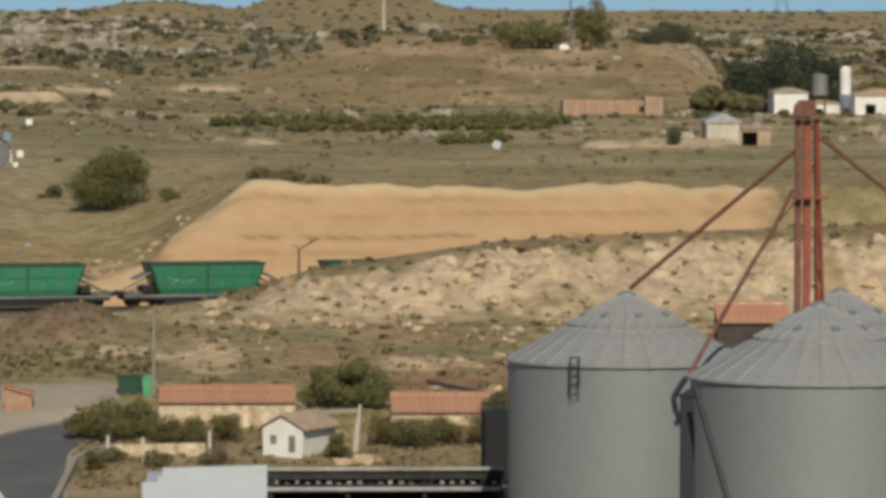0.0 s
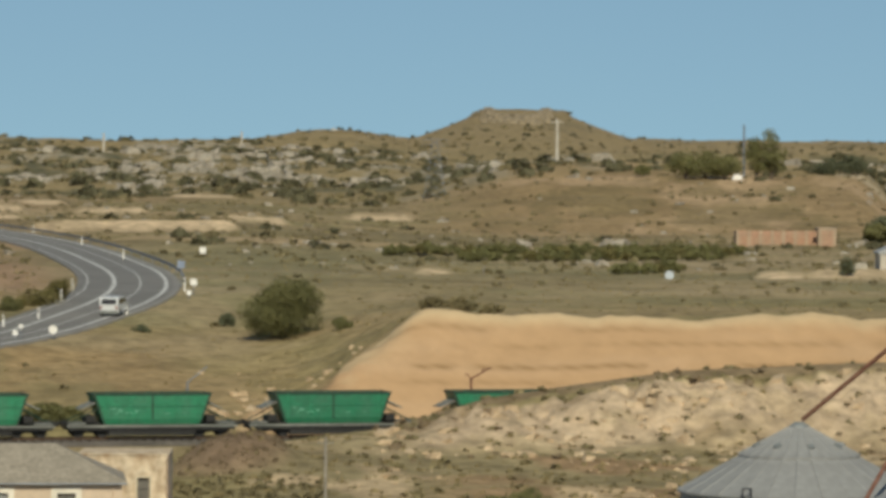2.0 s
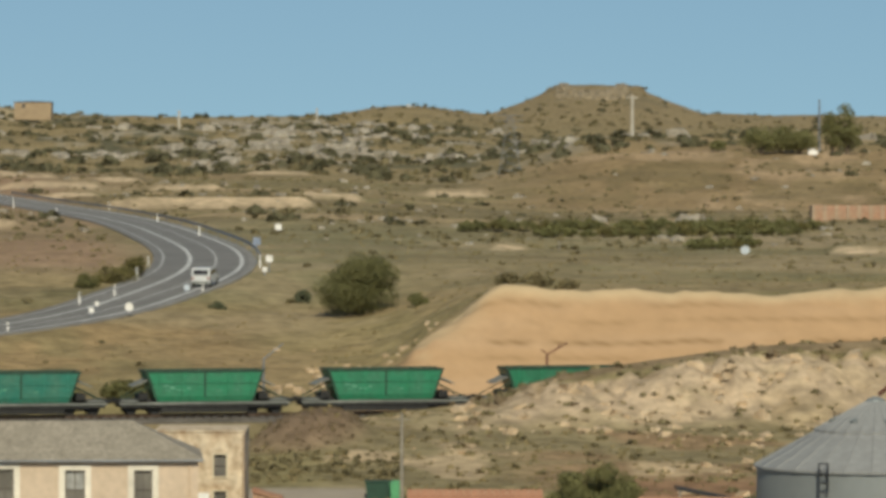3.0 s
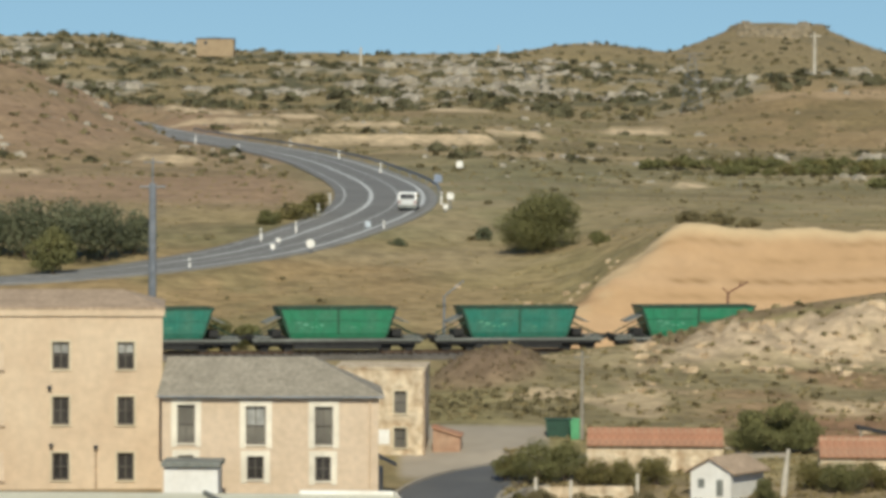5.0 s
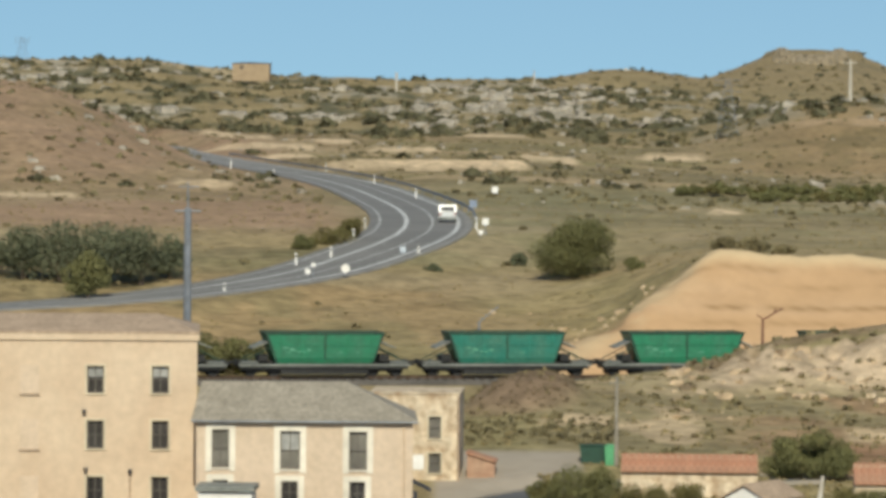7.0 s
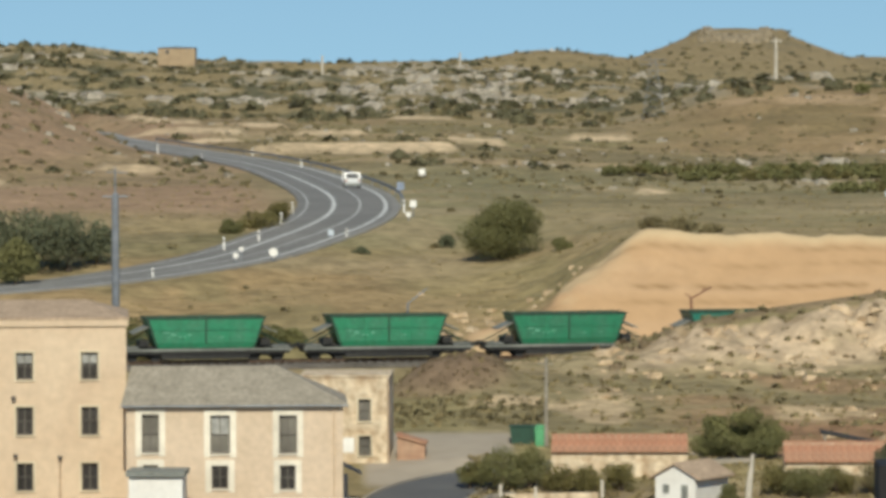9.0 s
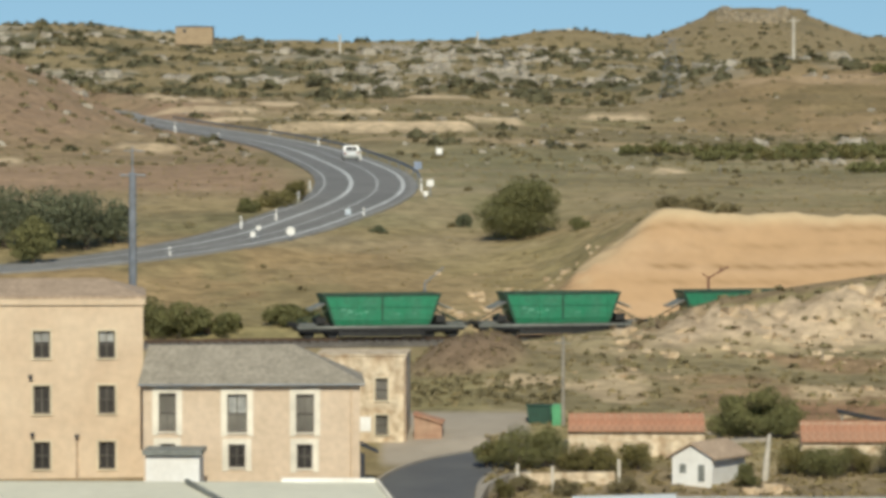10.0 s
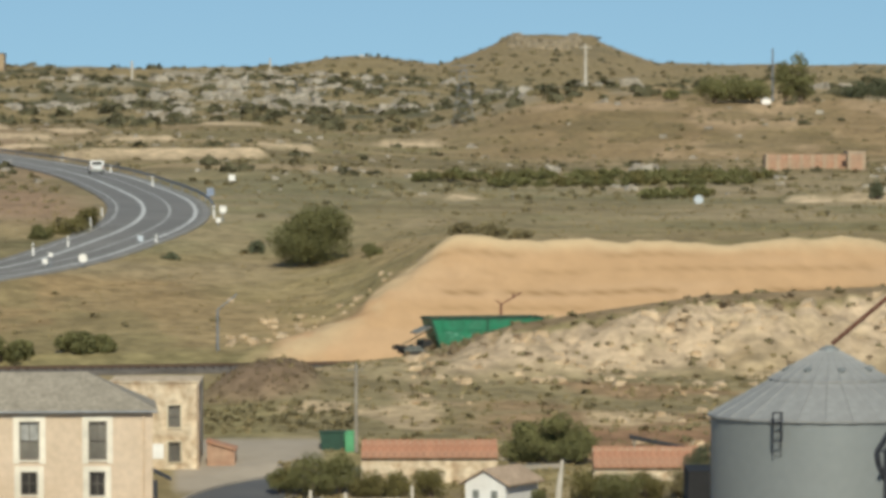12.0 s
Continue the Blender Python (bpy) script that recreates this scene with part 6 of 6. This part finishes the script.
spread("bank_scrub", "brown weeds rooted on the crumbling bank", "scrub", 120, 1150, 2540, 345, 392, 0.25, 0.7, M_TWIG, 171, keep=lambda x, d, a, e, c, b: (e < 372) & (b > 0.3) & (e > 350))
spread("bank_scrub", "dry brown weeds along the bank's crest", "scrub", 1000, 1150, 2540, 355, 400, 0.2, 0.5, M_SCRUB, 181, keep=lambda x, d, a, e, c, b: (e < 377) & (b > 1) & (e > 366))
spread("waste_scrub", "olive weeds on the rough ground below the railway", "scrub", 600, 800, 2540, 312, 368, 0.12, 0.55, M_SCRUB, 191, keep=lambda x, d, a, e, c, b: (((x + 10.9) / 4.6) ** 2 + ((d - 351) / 7.0) ** 2 > 1) & (e < 362 + 8 * (b < 1)) & ~((a < 1030) & (d < 326)))
spread("waste_scrub", "straw-coloured grass on the rough ground below the railway", "grass", 1400, 800, 2540, 312, 372, 0.1, 0.4, M_STRAW, 201, keep=lambda x, d, a, e, c, b: (e < 364 + 8 * (b < 1)) & ~((a < 1030) & (d < 326)), per=8)
spread("heap_scrub", "brown twiggy scrub covering the heap", "scrub", 900, 780, 1040, 340, 366, 0.1, 0.26, M_TWIG, 211, keep=lambda x, d, a, e, c, b: ((x + 10.9) / 3.9) ** 2 + ((d - 351) / 6.5) ** 2 < 1)
spread("heap_scrub", "olive scrub at the foot of the heap", "scrub", 130, 800, 1080, 326, 342, 0.2, 0.55, M_SCRUB, 221, keep=None)
spread("garden_weeds", "dry weeds between the village gardens", "grass", 2600, 880, 1760, 284, 312, 0.1, 0.35, M_STRAW, 231, keep=lambda x, d, a, e, c, b: a > 945, per=8)
p = strewn(2200, -150, 2540, 1300, 2000, 241)
g = grains(p[:, 0], p[:, 1] * 0.6, 60, 242)
p = p[g > np.quantile(g, 0.45)]
rocks("ridge_rocks", "pale grey boulders strewn over the ridge", p, 0.6 + 2.2 * np.random.default_rng(243).random(len(p)) ** 2.5, M_ROCK, 244)
p = strewn(420, 1180, 2540, 345, 392, 251, lambda x, d, a, e, c, b: (e > 352) & (e < 368) & (b > 0.4))
rocks("bank_clods", "pale clods breaking out of the bank", p, 0.12 + 0.5 * np.random.default_rng(252).random(len(p)) ** 2, M_CREAMROCK, 253)
p = strewn(420, 950, 2540, 320, 366, 261, lambda x, d, a, e, c, b: (e < 360) & ~((a < 1040) & (d < 358)))
g = grains(p[:, 0], p[:, 1], 9, 262)
p = p[g > np.quantile(g, 0.6)]
rocks("waste_stones", "pale stones on the rough ground", p, 0.1 + 0.4 * np.random.default_rng(263).random(len(p)) ** 2, M_CREAMROCK, 264)
p = strewn(300, -150, 2540, 560, 1180, 271)
rocks("plain_stones", "pale stones strewn over the plain", p, 0.2 + 0.8 * np.random.default_rng(272).random(len(p)) ** 2, M_ROCK, 273)
p = strewn(200, 850, 1150, 394, 425, 291, off_cut)
g = grains(p[:, 0], p[:, 1], 7, 292)
p = p[g > np.quantile(g, 0.6)]
rocks("slope_clods", "pale clods on the slope beside the cutting", p, 0.1 + 0.35 * np.random.default_rng(293).random(len(p)) ** 2, M_CREAMROCK, 294)
rng = np.random.default_rng(281)
ang = rng.uniform(1.25 * math.pi, 1.75 * math.pi, 420)
ra = 76 + 14 * rng.random(420)
ux, dy = 1418 + ra * np.cos(ang), 2720 + 300 * np.sin(ang) * ra / 85
px = (ux - BEAR) * dy / UNIT
rocks("butte_crag", "broken rock rim of the flat-topped hill", np.stack([px, dy, land(px, dy)[0] + 0.2], 1), 0.5 + 1.5 * rng.random(420), M_CRAG, 283)


def motions():
    """The goods train rolls east at an even pace; the car follows the road."""
    a = math.degrees(math.atan2(RAIL_DIR.y, RAIL_DIR.x))
    for k, w in enumerate(WAGONS):
        rows = []
        for t in (0.0, 6.0, 12.0):
            p = rail_at(LAST + PITCH * k + SPEED * (t - 9.5))
            rows.append((t, pose(p.x, p.y, RAIL_Z, 0, 0, a)))
        walk(w, rows)
    lane = [Vector((p.x, p.y, p.z)) for p in HIGHWAY]
    run = [0.0]
    for p, q in zip(lane, lane[1:]):
        run.append(run[-1] + (q - p).length)
    rows, spins = [], []
    for t, y in CAR_RUN:
        s = float(np.interp(y, [p.y for p in lane], run))
        x, yy, z = (float(np.interp(s, run, [p[i] for p in lane])) for i in range(3))
        ahead = [float(np.interp(s + 3, run, [p[i] for p in lane])) - v for i, v in enumerate((x, yy, z))]
        d = Vector(ahead).normalized()
        side = Vector((d.y, -d.x, 0)).normalized()
        q = Vector((x, yy, z + 0.03)) + side * float(np.interp(t, [3.5, 6.5, 9.5, 12.0], [3.7, 2.9, 2.4, 1.6]))
        rows.append((t, pose(q.x, q.y, q.z, 0, -math.degrees(math.asin(d.z)), math.degrees(math.atan2(d.y, d.x)))))
    walk(car, rows)
    for w, x, y in WHEELS:
        walk(w, [(t, pose(x, y, 0.31, 0, 80 * k, 0)) for k, t in enumerate((0, 2, 4, 6, 8, 10, 12))])


CAR_RUN = [(0.0, 436), (1.5, 458), (2.5, 464), (3.5, 471), (5.5, 486.5), (6.5, 497.5), (7.2, 509), (8.8, 552), (9.5, 576), (10.5, 611), (12.0, 675)]
motions()
